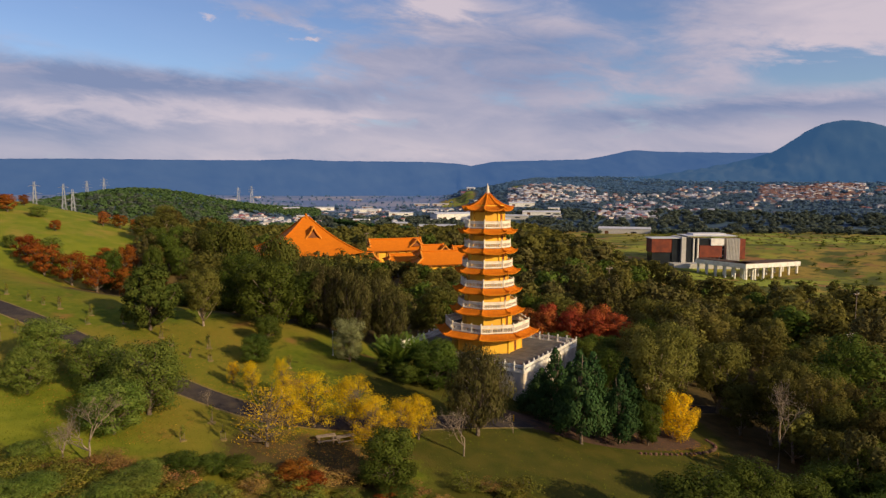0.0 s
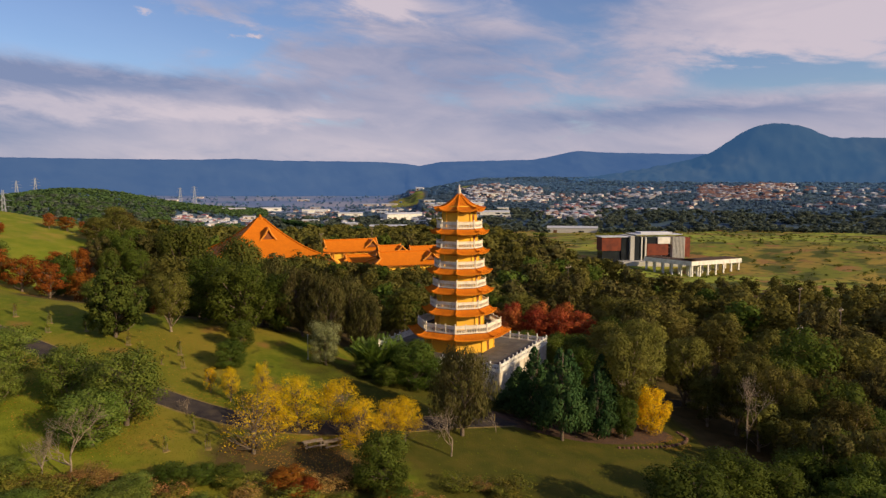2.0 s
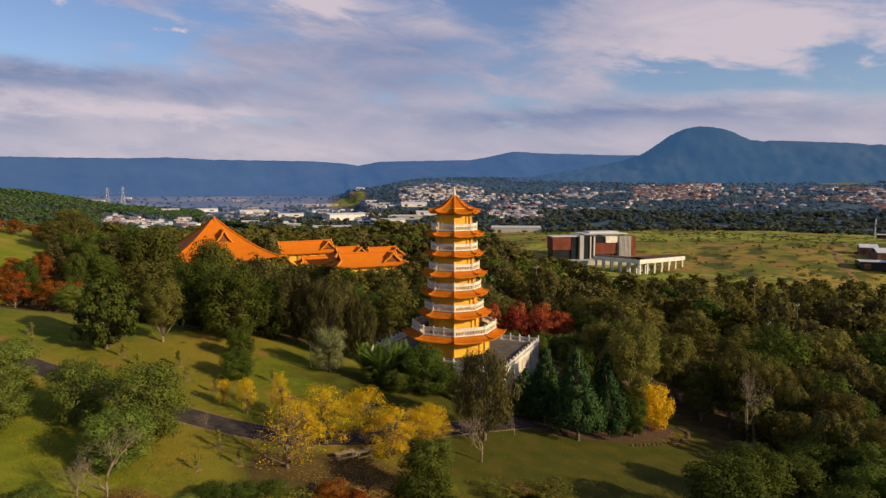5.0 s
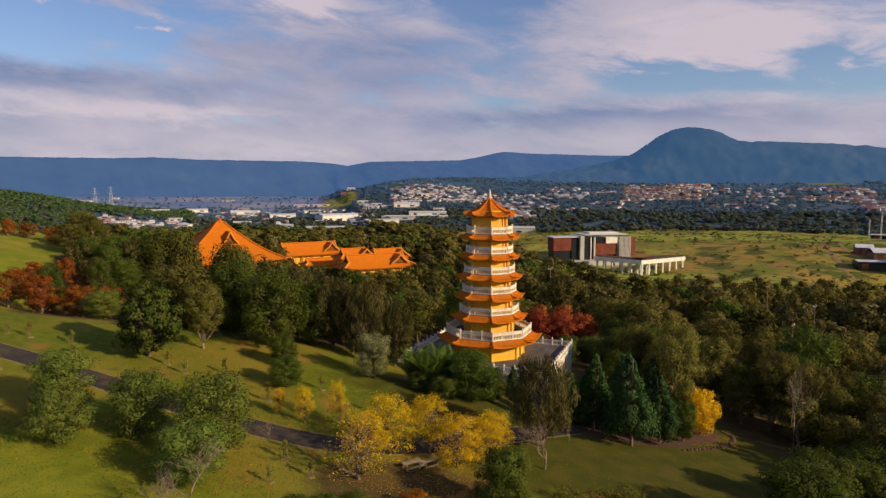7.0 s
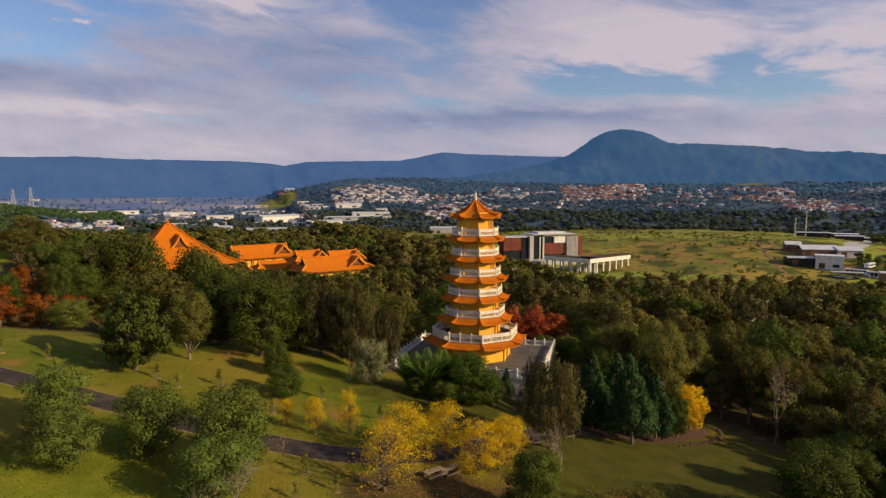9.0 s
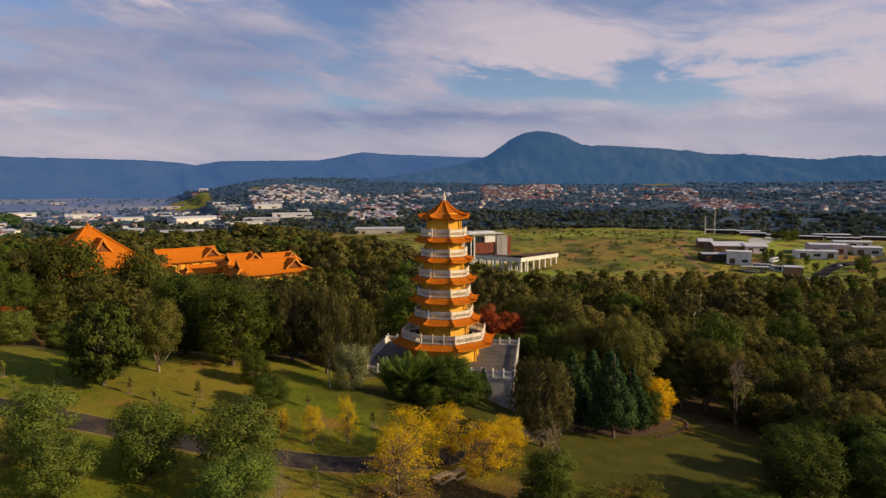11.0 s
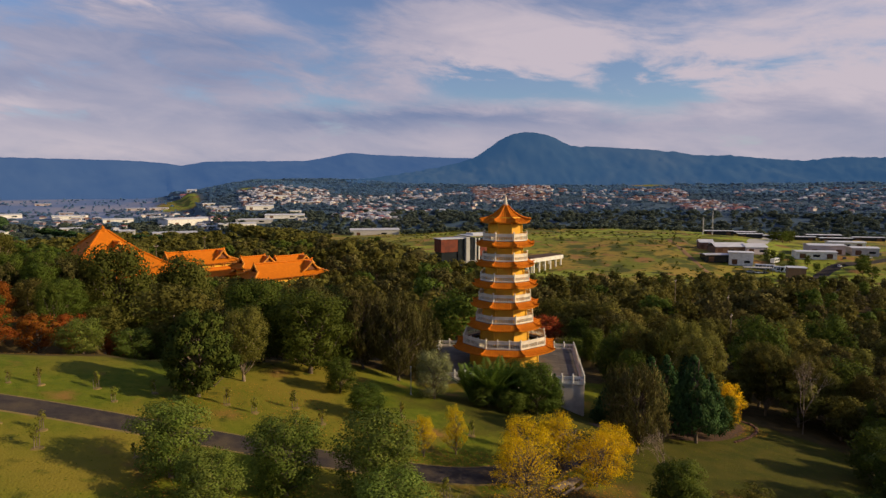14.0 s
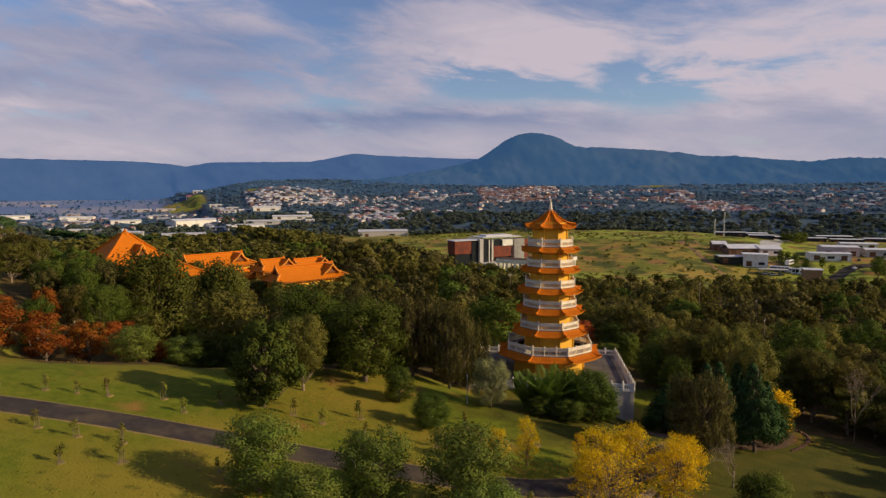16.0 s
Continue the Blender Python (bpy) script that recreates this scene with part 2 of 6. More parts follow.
GRASS = ground_material()
ASPHALT = mat("asphalt", (0.040, 0.032, 0.030), (0.056, 0.046, 0.042), 1.2, 0.9, 0.3, 20, third=(0.085, 0.065, 0.045), third_scale=0.3, spec=0.1)
VERGE = mat("dry_verge", (0.26, 0.17, 0.055), (0.16, 0.13, 0.04), 1.5, 0.95, 0.4, 8)
BARK = mat("bark", (0.12, 0.085, 0.06), (0.20, 0.15, 0.11), 3.0, 0.9, 0.5, 12)
BARK_PALE = mat("pale_bark", (0.34, 0.26, 0.18), (0.18, 0.13, 0.09), 2.0, 0.85, 0.4, 10)
LEAF = {
    "gum": mat("gum_leaves", (0.102, 0.096, 0.020), (0.152, 0.132, 0.031), 0.35, 0.7, third=(0.205, 0.180, 0.042), third_scale=0.10, vary=0.30, island=0.14, translucent=0.40, spec=0.06),
    "dense": mat("dense_leaves", (0.058, 0.086, 0.012), (0.100, 0.126, 0.019), 0.4, 0.65, third=(0.130, 0.165, 0.025), third_scale=0.12, vary=0.25, island=0.14, translucent=0.40, spec=0.08),
    "pale": mat("pale_leaves", (0.118, 0.165, 0.026), (0.185, 0.220, 0.042), 0.6, 0.7, vary=0.2, island=0.25, translucent=0.30, spec=0.06),
    "conifer": mat("conifer_needles", (0.026, 0.058, 0.018), (0.050, 0.088, 0.026), 0.6, 0.7, vary=0.2, island=0.25, translucent=0.15, spec=0.05),
    "dome": mat("domed_tree_leaves", (0.068, 0.082, 0.015), (0.112, 0.116, 0.022), 0.35, 0.7, third=(0.150, 0.150, 0.032), third_scale=0.12, vary=0.12, island=0.15, translucent=0.38, spec=0.06),
    "grey": mat("grey_green_leaves", (0.200, 0.215, 0.085), (0.270, 0.270, 0.120), 0.6, 0.7, island=0.2, translucent=0.32, spec=0.06),
    "frond": mat("palm_fronds", (0.085, 0.135, 0.015), (0.135, 0.185, 0.025), 0.6, 0.55, island=0.25, translucent=0.35, spec=0.15),
    "casuarina": mat("casuarina_needles", (0.088, 0.082, 0.025), (0.130, 0.110, 0.037), 0.6, 0.8, vary=0.15, island=0.25, translucent=0.28, spec=0.04),
    "red": mat("red_leaves", (0.42, 0.112, 0.034), (0.30, 0.076, 0.028), 0.6, 0.8, vary=0.25, island=0.2, translucent=0.35, spec=0.04),
    "rust": mat("rust_leaves", (0.33, 0.108, 0.018), (0.23, 0.068, 0.014), 0.6, 0.8, vary=0.25, island=0.2, translucent=0.35, spec=0.04),
    "yellow": mat("yellow_leaves", (0.82, 0.56, 0.012), (0.62, 0.39, 0.014), 0.8, 0.8, vary=0.12, island=0.2, translucent=0.4, spec=0.04),
    "scrub": mat("scrub_leaves", (0.200, 0.170, 0.028), (0.120, 0.135, 0.020), 0.5, 0.8, vary=0.35, island=0.3, translucent=0.25, spec=0.05),
    "dry": mat("dry_brush", (0.42, 0.235, 0.070), (0.28, 0.150, 0.050), 0.8, 0.9, vary=0.3, island=0.3, translucent=0.25, spec=0.04),
    "pine": mat("pine_needles", (0.048, 0.066, 0.012), (0.085, 0.100, 0.018), 0.5, 0.8, vary=0.15, island=0.25, translucent=0.2, spec=0.05),
    # Four distant leaf colours, lightened and blued in place of haze
    "midgum": mat("hazed_plain_gum_leaves", (0.095, 0.125, 0.100), (0.135, 0.155, 0.115), 0.02, 0.8, island=0.12, translucent=0.36, spec=0.03),
    "middense": mat("hazed_hill_leaves", (0.085, 0.150, 0.055), (0.115, 0.175, 0.065), 0.02, 0.8, island=0.12, translucent=0.36, spec=0.03),
    "haze": mat("hazed_foothill_leaves", (0.155, 0.280, 0.440), (0.185, 0.305, 0.450), 0.02, 0.8, island=0.06, translucent=0.60, spec=0.02),
    "blue": mat("hazed_distant_gum_leaves", (0.155, 0.245, 0.345), (0.190, 0.270, 0.350), 0.02, 0.8, island=0.08, translucent=0.60, spec=0.03),
}
YELLOW = mat("yellow_render", (0.86, 0.47, 0.035), (0.78, 0.41, 0.035), 0.8, 0.8, 0.05, 8, third=(0.68, 0.34, 0.04), third_scale=0.25)
OCHRE = mat("ochre_trim", (0.50, 0.17, 0.02), (0.42, 0.14, 0.02), 1.5, 0.7)
TILE = mat("orange_glazed_tile", (0.60, 0.178, 0.006), (0.50, 0.140, 0.006), 1.4, 0.7, 0.08, 6, third=(0.52, 0.148, 0.006), third_scale=0.4, island=0.12, spec=0.12)
WHITE = mat("white_painted_concrete", (0.80, 0.76, 0.68), (0.70, 0.66, 0.58), 1.2, 0.7, 0.05, 10, third=(0.60, 0.55, 0.48), third_scale=0.5)
EDGING = mat("brown_edging_stone", (0.17, 0.09, 0.06), (0.11, 0.06, 0.04), 2.0, 0.9, 0.4, 6, vary=0.35)
DIRT = mat("red_dirt", (0.26, 0.13, 0.06), (0.19, 0.12, 0.05), 0.8, 0.95, 0.3, 4)
CREAM = mat("cream_painted_concrete", (0.82, 0.72, 0.55), (0.74, 0.64, 0.48), 1.2, 0.7, 0.05, 10, third=(0.64, 0.56, 0.44), third_scale=0.6)
# brown of the gables, darkened to stand in for shade inside them
GABLE = mat("shaded_brown_gable", (0.20, 0.065, 0.016), (0.15, 0.050, 0.014), 1.0, 0.7)
VERGE_TILE = mat("light_verge_tile", (0.72, 0.27, 0.025), (0.62, 0.22, 0.022), 1.5, 0.5)
WALLSTONE = mat("pale_rendered_wall", (0.66, 0.57, 0.46), (0.56, 0.48, 0.38), 0.7, 0.85, 0.08, 5, third=(0.44, 0.36, 0.28), third_scale=0.35)
PAVING = mat("grey_paving", (0.120, 0.100, 0.080), (0.16, 0.135, 0.105), 0.8, 0.9, 0.1, 8, third=(0.085, 0.070, 0.055), third_scale=0.3)
DARK = mat("dark_opening", (0.10, 0.045, 0.02), (0.14, 0.06, 0.025), 2.0, 0.5)
CONCRETE = mat("concrete", (0.48, 0.45, 0.41), (0.38, 0.36, 0.33), 0.6, 0.85, 0.08, 4)
RUSTPANEL = mat("rust_red_panel", (0.20, 0.036, 0.010), (0.10, 0.018, 0.008), 0.3, 0.6)
GLASS = mat("dark_glass", (0.014, 0.016, 0.020), (0.022, 0.026, 0.030), 0.2, 0.2, spec=0.35)
STEEL = mat("galvanised_steel", (0.45, 0.46, 0.48), (0.35, 0.36, 0.38), 2.0, 0.5, metal=0.6)
METALROOF = mat("pale_metal_roof", (0.66, 0.65, 0.66), (0.52, 0.51, 0.53), 0.2, 0.5, vary=0.15)
BRICKWALL = mat("brown_brick", (0.27, 0.15, 0.09), (0.20, 0.11, 0.07), 1.0, 0.9, vary=0.2)
TIMBER = mat("weathered_timber", (0.24, 0.18, 0.13), (0.17, 0.12, 0.09), 2.5, 0.85, 0.2, 10)
MULCH = mat("mulch", (0.105, 0.055, 0.032), (0.07, 0.040, 0.025), 1.5, 0.95, 0.6, 6)
HOUSEWALL = mat("house_wall", (0.62, 0.52, 0.46), (0.50, 0.42, 0.38), 0.1, 0.9, vary=0.3)
HOUSEROOF = mat("house_roof_tiles", (0.34, 0.14, 0.12), (0.24, 0.105, 0.10), 0.1, 0.8, vary=0.45)
# ---- mesh tools ----
class Form:
    """Vertices and faces gathered for one mesh."""

    def __init__(self):
        self.v, self.f = [], []

    def add(self, verts, faces):
        n = len(self.v)
        self.v += [tuple(p) for p in verts]
        self.f += [tuple(i + n for i in f) for f in faces]
        return self

    def box(self, x0, y0, z0, x1, y1, z1, m=None):
        vs = [(x, y, z) for z in (z0, z1) for x, y in ((x0, y0), (x1, y0), (x1, y1), (x0, y1))]
        if m is not None:
            vs = [m @ Vector(p) for p in vs]
        return self.add(vs, [(3, 2, 1, 0), (4, 5, 6, 7), (0, 1, 5, 4), (1, 2, 6, 5), (2, 3, 7, 6), (3, 0, 4, 7)])

    def rings(self, rings, closed=True, caps=True):
        """Skins a stack of rings with equal counts, first to last."""
        n, k = len(rings[0]), len(self.v)
        for r in rings:
            self.v += [tuple(p) for p in r]
        for i in range(len(rings) - 1):
            for j in range(n if closed else n - 1):
                a, b = k + i * n + j, k + i * n + (j + 1) % n
                self.f.append((a, b, b + n, a + n))
        if caps:
            self.f.append(tuple(k + j for j in reversed(range(n))))
            self.f.append(tuple(k + (len(rings) - 1) * n + j for j in range(n)))
        return self

    def tube(self, points, radii, sides=6):
        rings = []
        for i, p in enumerate(points):
            p = Vector(p)
            d = Vector(points[min(i + 1, len(points) - 1)]) - Vector(points[max(i - 1, 0)])
            q = d.to_track_quat('Z', 'Y')
            rings.append([p + q @ Vector((math.cos(a) * radii[i], math.sin(a) * radii[i], 0)) for a in (2 * math.pi * s / sides for s in range(sides))])
        return self.rings(rings)

    def lathe(self, profile, sides=12, at=(0, 0, 0)):
        return self.rings([[(at[0] + r * math.cos(2 * math.pi * s / sides), at[1] + r * math.sin(2 * math.pi * s / sides), at[2] + z) for s in range(sides)] for r, z in profile])

    def mesh(self, name, material, smooth=False):
        me = bpy.data.meshes.new(name)
        me.from_pydata(self.v, [], self.f)
        me.materials.append(material)
        if smooth:
            me.polygons.foreach_set("use_smooth", [True] * len(me.polygons))
        me.update()
        return me


def root(name, m=None, **tags):
    ob = new(name)
    ob.empty_display_size = 0.3
    if m is not None:
        ob.matrix_basis = m
    return tagged(ob, **tags)


def part(name, form, material, parent=None, label="", smooth=False, m=None):
    """Links a form (or a finished mesh) as one mesh object under its thing."""
    ob = new(name, form.mesh(name, material, smooth) if isinstance(form, Form) else form)
    ob.parent = parent
    if m is not None:
        ob.matrix_basis = m
    return tagged(ob, label=label)


def smoothstep(a, b, x):
    t = np.clip((x - a) / (b - a), 0, 1)
    return t * t * (3 - 2 * t)


# ---- the lie of the land ----
def height(x, y):
    """The ground's height over the plan, in metres (arrays or numbers)."""
    x, y = np.asarray(x, float), np.asarray(y, float)
    slope = 10.3 - 0.17 * (x + 5) + 0.065 * np.clip(y - 80, -40, 28) * smoothstep(22, -8, x)
    slope = np.where(x > 40, 2.65 - 0.17 * 45 * np.tanh((x - 40) / 45.0), slope)
    slope = np.where(x < -140, 33.2 + 0.17 * 40 * np.tanh((-140 - x) / 40.0), slope)
    valley = -4.0 + 6.0 * np.exp(-((x + 40) / 130.0) ** 2 - ((y - 280) / 120.0) ** 2)
    edge = 106.0 + 84.0 * smoothstep(-50, -76, x)
    z = slope + (valley - slope) * smoothstep(0, 85, y - edge) * smoothstep(95, 40, x)
    z = np.where(x >= 40, slope, z)
    z = z + 3.0 * np.exp(-((x + 125) / 45.0) ** 2 - ((y - 185) / 45.0) ** 2)
    z = z - 5.5 * np.exp(-((x + 66) / 20.0) ** 2 - ((y - 133) / 15.0) ** 2)
    z = z - 2.8 * np.exp(-((x + 9) / 7.5) ** 2 - ((y - 110) / 9.0) ** 2)
    # hollow lawn in front, the shelf that carries the terrace
    z = z - 2.4 * np.exp(-((x - 14) / 9.0) ** 2 - ((y - 97) / 8.0) ** 2)
    # the open field and the land beyond it
    z = z + 9.0 * np.exp(-((x - 330) / 190.0) ** 2 - ((y - 480) / 190.0) ** 2) - 8.0 * np.exp(-((x - 295) / 70.0) ** 2 - ((y - 250) / 50.0) ** 2)
    z = z - 4.5 * np.exp(-((x - 165) / 60.0) ** 2 - ((y - 340) / 45.0) ** 2)
    rough = smoothstep(120, 170, x) * smoothstep(-10, 60, y - 255 + np.maximum(0, x - 150) * 0.55)
    z = z + rough * (0.9 * np.sin(x / 13.0 + 1.3 * np.sin(y / 29.0)) * np.sin(y / 17.0 + 0.8 * np.sin(x / 21.0)) + 1.1 * np.sin(x / 41.0 + y / 57.0))
    r = np.hypot(x, y)
    az = np.degrees(np.arctan2(x, y))
    # the knoll at the far side of the field, then the plain rising to the foot of the ranges
    z = z + 6.0 * np.exp(-((x - 390) / 60.0) ** 2 - ((y - 385) / 60.0) ** 2)
    z = z - 5.0 * smoothstep(420, 720, r) * smoothstep(-30, -10, az)
    z = z + (32.0 + 44.0 * smoothstep(-1, 9, az)) * np.clip((r - 740) / 760.0, 0, 1.5) ** 0.75
    # wooded hill on the west side, the town's hills
    z = z + 30.0 * np.exp(-((az + 25.5) / 8.0) ** 2 - ((r - 900) / 150.0) ** 2)
    z = z + 12.0 * np.exp(-((az - 3.6) / 3.6) ** 2 - ((r - 1190) / 110.0) ** 2)
    z = z + 13.0 * np.exp(-((az - 9.5) / 4.0) ** 2 - ((r - 1080) / 110.0) ** 2)
    z = z + 7.0 * np.exp(-((az - 31.0) / 3.5) ** 2 - ((r - 1110) / 110.0) ** 2)
    return z


def ground_at(x, y):
    return float(height(x, y))


def build_ground():
    az = np.concatenate([np.linspace(-180, -62, 30), np.linspace(-60, 75, 240), np.linspace(77, 178, 26)])
    rr = np.concatenate([np.linspace(0.5, 150, 85), 150 * np.exp(np.linspace(0.02, math.log(4800 / 150), 110))])
    A, R = np.meshgrid(np.radians(az), rr)
    X, Y = R * np.sin(A), R * np.cos(A)
    Z = height(X, Y)
    n, k = len(az), len(rr)
    verts = np.stack([X, Y, Z], -1).reshape(-1, 3)
    faces = [(i * n + j, i * n + (j + 1) % n, (i + 1) * n + (j + 1) % n, (i + 1) * n + j) for i in range(k - 1) for j in range(n)]
    faces.append(tuple(reversed(range(n))))
    me = bpy.data.meshes.new("ground")
    me.from_pydata(verts.tolist(), [], [f[::-1] for f in faces])
    me.polygons.foreach_set("use_smooth", [True] * len(me.polygons))
    me.materials.append(GRASS)
    r, deg = np.hypot(X, Y), np.degrees(np.arctan2(X, Y))
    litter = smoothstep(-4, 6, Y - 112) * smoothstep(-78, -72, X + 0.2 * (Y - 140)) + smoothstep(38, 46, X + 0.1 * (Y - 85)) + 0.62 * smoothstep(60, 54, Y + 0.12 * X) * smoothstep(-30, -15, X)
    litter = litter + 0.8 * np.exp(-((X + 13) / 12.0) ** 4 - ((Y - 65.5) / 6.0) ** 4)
    # where the east lawn's colour is darkened for weaker sun
    dim_lawn = 0.95 * smoothstep(-22, 6, X + 0.5 * (Y - 75)) * smoothstep(104, 96, Y)
    field = smoothstep(-10, 12, Y - 255) * smoothstep(88, 110, X) + smoothstep(150, 185, X) * smoothstep(-10, 10, Y - 255 + (X - 150) * 0.55)
    field = field + 0.30 * smoothstep(-74, -90, X) * smoothstep(125, 150, Y) * smoothstep(240, 215, Y)
    # far, and plain below, mark where the haze-tinted colours go
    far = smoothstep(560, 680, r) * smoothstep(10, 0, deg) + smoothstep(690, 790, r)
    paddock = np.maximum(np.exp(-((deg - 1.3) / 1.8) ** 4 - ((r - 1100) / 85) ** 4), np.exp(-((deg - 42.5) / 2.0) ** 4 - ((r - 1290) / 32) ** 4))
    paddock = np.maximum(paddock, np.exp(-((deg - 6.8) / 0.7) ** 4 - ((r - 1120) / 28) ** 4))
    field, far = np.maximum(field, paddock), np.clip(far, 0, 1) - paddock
    paler_lawn = smoothstep(108, 122, Y + 0.25 * (X + 60)) * smoothstep(-50, -60, X) + 0.55 * smoothstep(-24, -36, X) * smoothstep(80, 70, Y)
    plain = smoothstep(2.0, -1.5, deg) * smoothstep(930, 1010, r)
    for name, val in (("litter", litter), ("field", field), ("far", far), ("plain", plain), ("dim_lawn", dim_lawn), ("paler_lawn", paler_lawn)):
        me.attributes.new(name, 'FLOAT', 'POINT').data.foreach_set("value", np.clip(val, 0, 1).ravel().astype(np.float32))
    tagged(new("ground", me), "rolling green and straw-coloured grass of the park and plain", "ground", kind="structure")


build_ground()


def draped(name, line, width, material, lift, label, category, samples=120):
    """A strip laid over the ground along a smooth line of plan points."""
    P = [Vector((x, y, 0)) for x, y in line]
    pts = []
    for i in range(len(P) - 1):
        a, b, c, d = P[max(i - 1, 0)], P[i], P[i + 1], P[min(i + 2, len(P) - 1)]
        for s in range(samples // (len(P) - 1)):
            t = s / (samples // (len(P) - 1))
            pts.append(0.5 * ((2 * b) + (c - a) * t + (2 * a - 5 * b + 4 * c - d) * t * t + (3 * b - a - 3 * c + d) * t ** 3))
    pts.append(P[-1])
    f, cols = Form(), 6
    rows = []
    for i, p in enumerate(pts):
        d = (pts[min(i + 1, len(pts) - 1)] - pts[max(i - 1, 0)]).normalized()
        side = Vector((d.y, -d.x, 0))
        row = []
        for c in range(cols + 1):
            q = p + side * width * (c / cols - 0.5)
            row.append((q.x, q.y, ground_at(q.x, q.y) + (lift if 0 < c < cols else lift - 0.15)))
        rows.append(row)
    f.rings(rows, closed=False, caps=False)
    return tagged(part(name, f, material, smooth=True), label, category, kind="structure")


ROAD = [(-150, 122), (-100, 105.5), (-80, 99.6), (-69.7, 96.1), (-60.3, 92.1), (-51.5, 87.6), (-40.5, 81.8), (-32.5, 77.8), (-26.0, 75.3), (-20.5, 74.2), (-13, 75.0), (-5, 78.0), (4, 82), (12, 86), (22, 93), (40, 104), (60, 112)]
draped("east_road", [(246, 196), (272, 219), (297, 240), (313, 251), (334, 257), (352, 259), (392, 252), (436, 250)], 9.0, ASPHALT, 0.12, "two-lane asphalt road beside the depot", "road")
draped("path_verge", ROAD, 5.7, VERGE, 0.03, "strip of dry yellow grass beside the path", "verge")
draped("road", ROAD, 4.8, ASPHALT, 0.07, "dark asphalt park path curving over the lawn", "path")
# ---- trees ----
def leaf_mesh(name, material, centres, radii, count, size, rng, flat=0.75, droop=0.0, shell=0.35, broad=0.62):
    """A crown: many small folded leaf sprays spread over the outer part of a set of clumps."""
    centres, radii = np.asarray(centres, float), np.asarray(radii, float)
    w = radii ** 2
    pick = rng.choice(len(centres), count, p=w / w.sum())
    d = rng.normal(size=(count, 3))
    d /= np.linalg.norm(d, axis=1)[:, None]
    rad = radii[pick] * (shell + (1 - shell) * rng.random(count) ** 0.6) * (1 + 0.10 * rng.normal(size=count))
    c = centres[pick] + d * rad[:, None] * np.array([1, 1, flat])
    up = d + 0.28 * rng.normal(size=(count, 3)) + np.array([0, 0, 0.25])
    up /= np.linalg.norm(up, axis=1)[:, None]
    a = np.cross(up, rng.normal(size=(count, 3)))
    a[:, 2] -= droop
    a /= np.linalg.norm(a, axis=1)[:, None] + 1e-9
    b = np.cross(up, a)
    s = size * (0.6 + 0.8 * rng.random(count))[:, None]
    v = np.stack([c - a * s, c - b * s * broad + up * s * 0.18, c + a * s, c + b * s * broad + up * s * 0.18], 1).reshape(-1, 3)
    middle = centres.mean(0)
    out = (c - middle) / (np.abs(c - middle).max(0) + 1e-6)
    out /= np.linalg.norm(out, axis=1)[:, None] + 1e-9
    turn = 0.62 * d + 0.30 * out + 0.16 * up
    return leaf_sheet(name, material, v, np.repeat(turn / np.linalg.norm(turn, axis=1)[:, None], 4, axis=0))


def leaf_sheet(name, material, v, turn):
    """Sprays of four corners each as one mesh, shaded by the way their clump bulges."""
    n = len(v) // 4
    me = bpy.data.meshes.new(name)
    me.vertices.add(len(v)); me.vertices.foreach_set("co", v.ravel())
    me.loops.add(4 * n); me.loops.foreach_set("vertex_index", np.arange(4 * n))
    me.polygons.add(n)
    me.polygons.foreach_set("loop_start", np.arange(0, 4 * n, 4))
    me.polygons.foreach_set("use_smooth", [True] * n)
    me.materials.append(material)
    me.update(calc_edges=True)
    me.normals_split_custom_set_from_vertices(turn)
    return me


def branch_form(f, start, end, r0, r1, rng, bend=0.12, n=5, sides=5):
    a, b = Vector(start), Vector(end)
    side = Vector(rng.normal(size=3)) * (b - a).length * bend
    pts = [a.lerp(b, i / n) + side * math.sin(math.pi * i / n) for i in range(n + 1)]
    f.tube(pts, [r0 + (r1 - r0) * i / n for i in range(n + 1)], sides)
    return pts


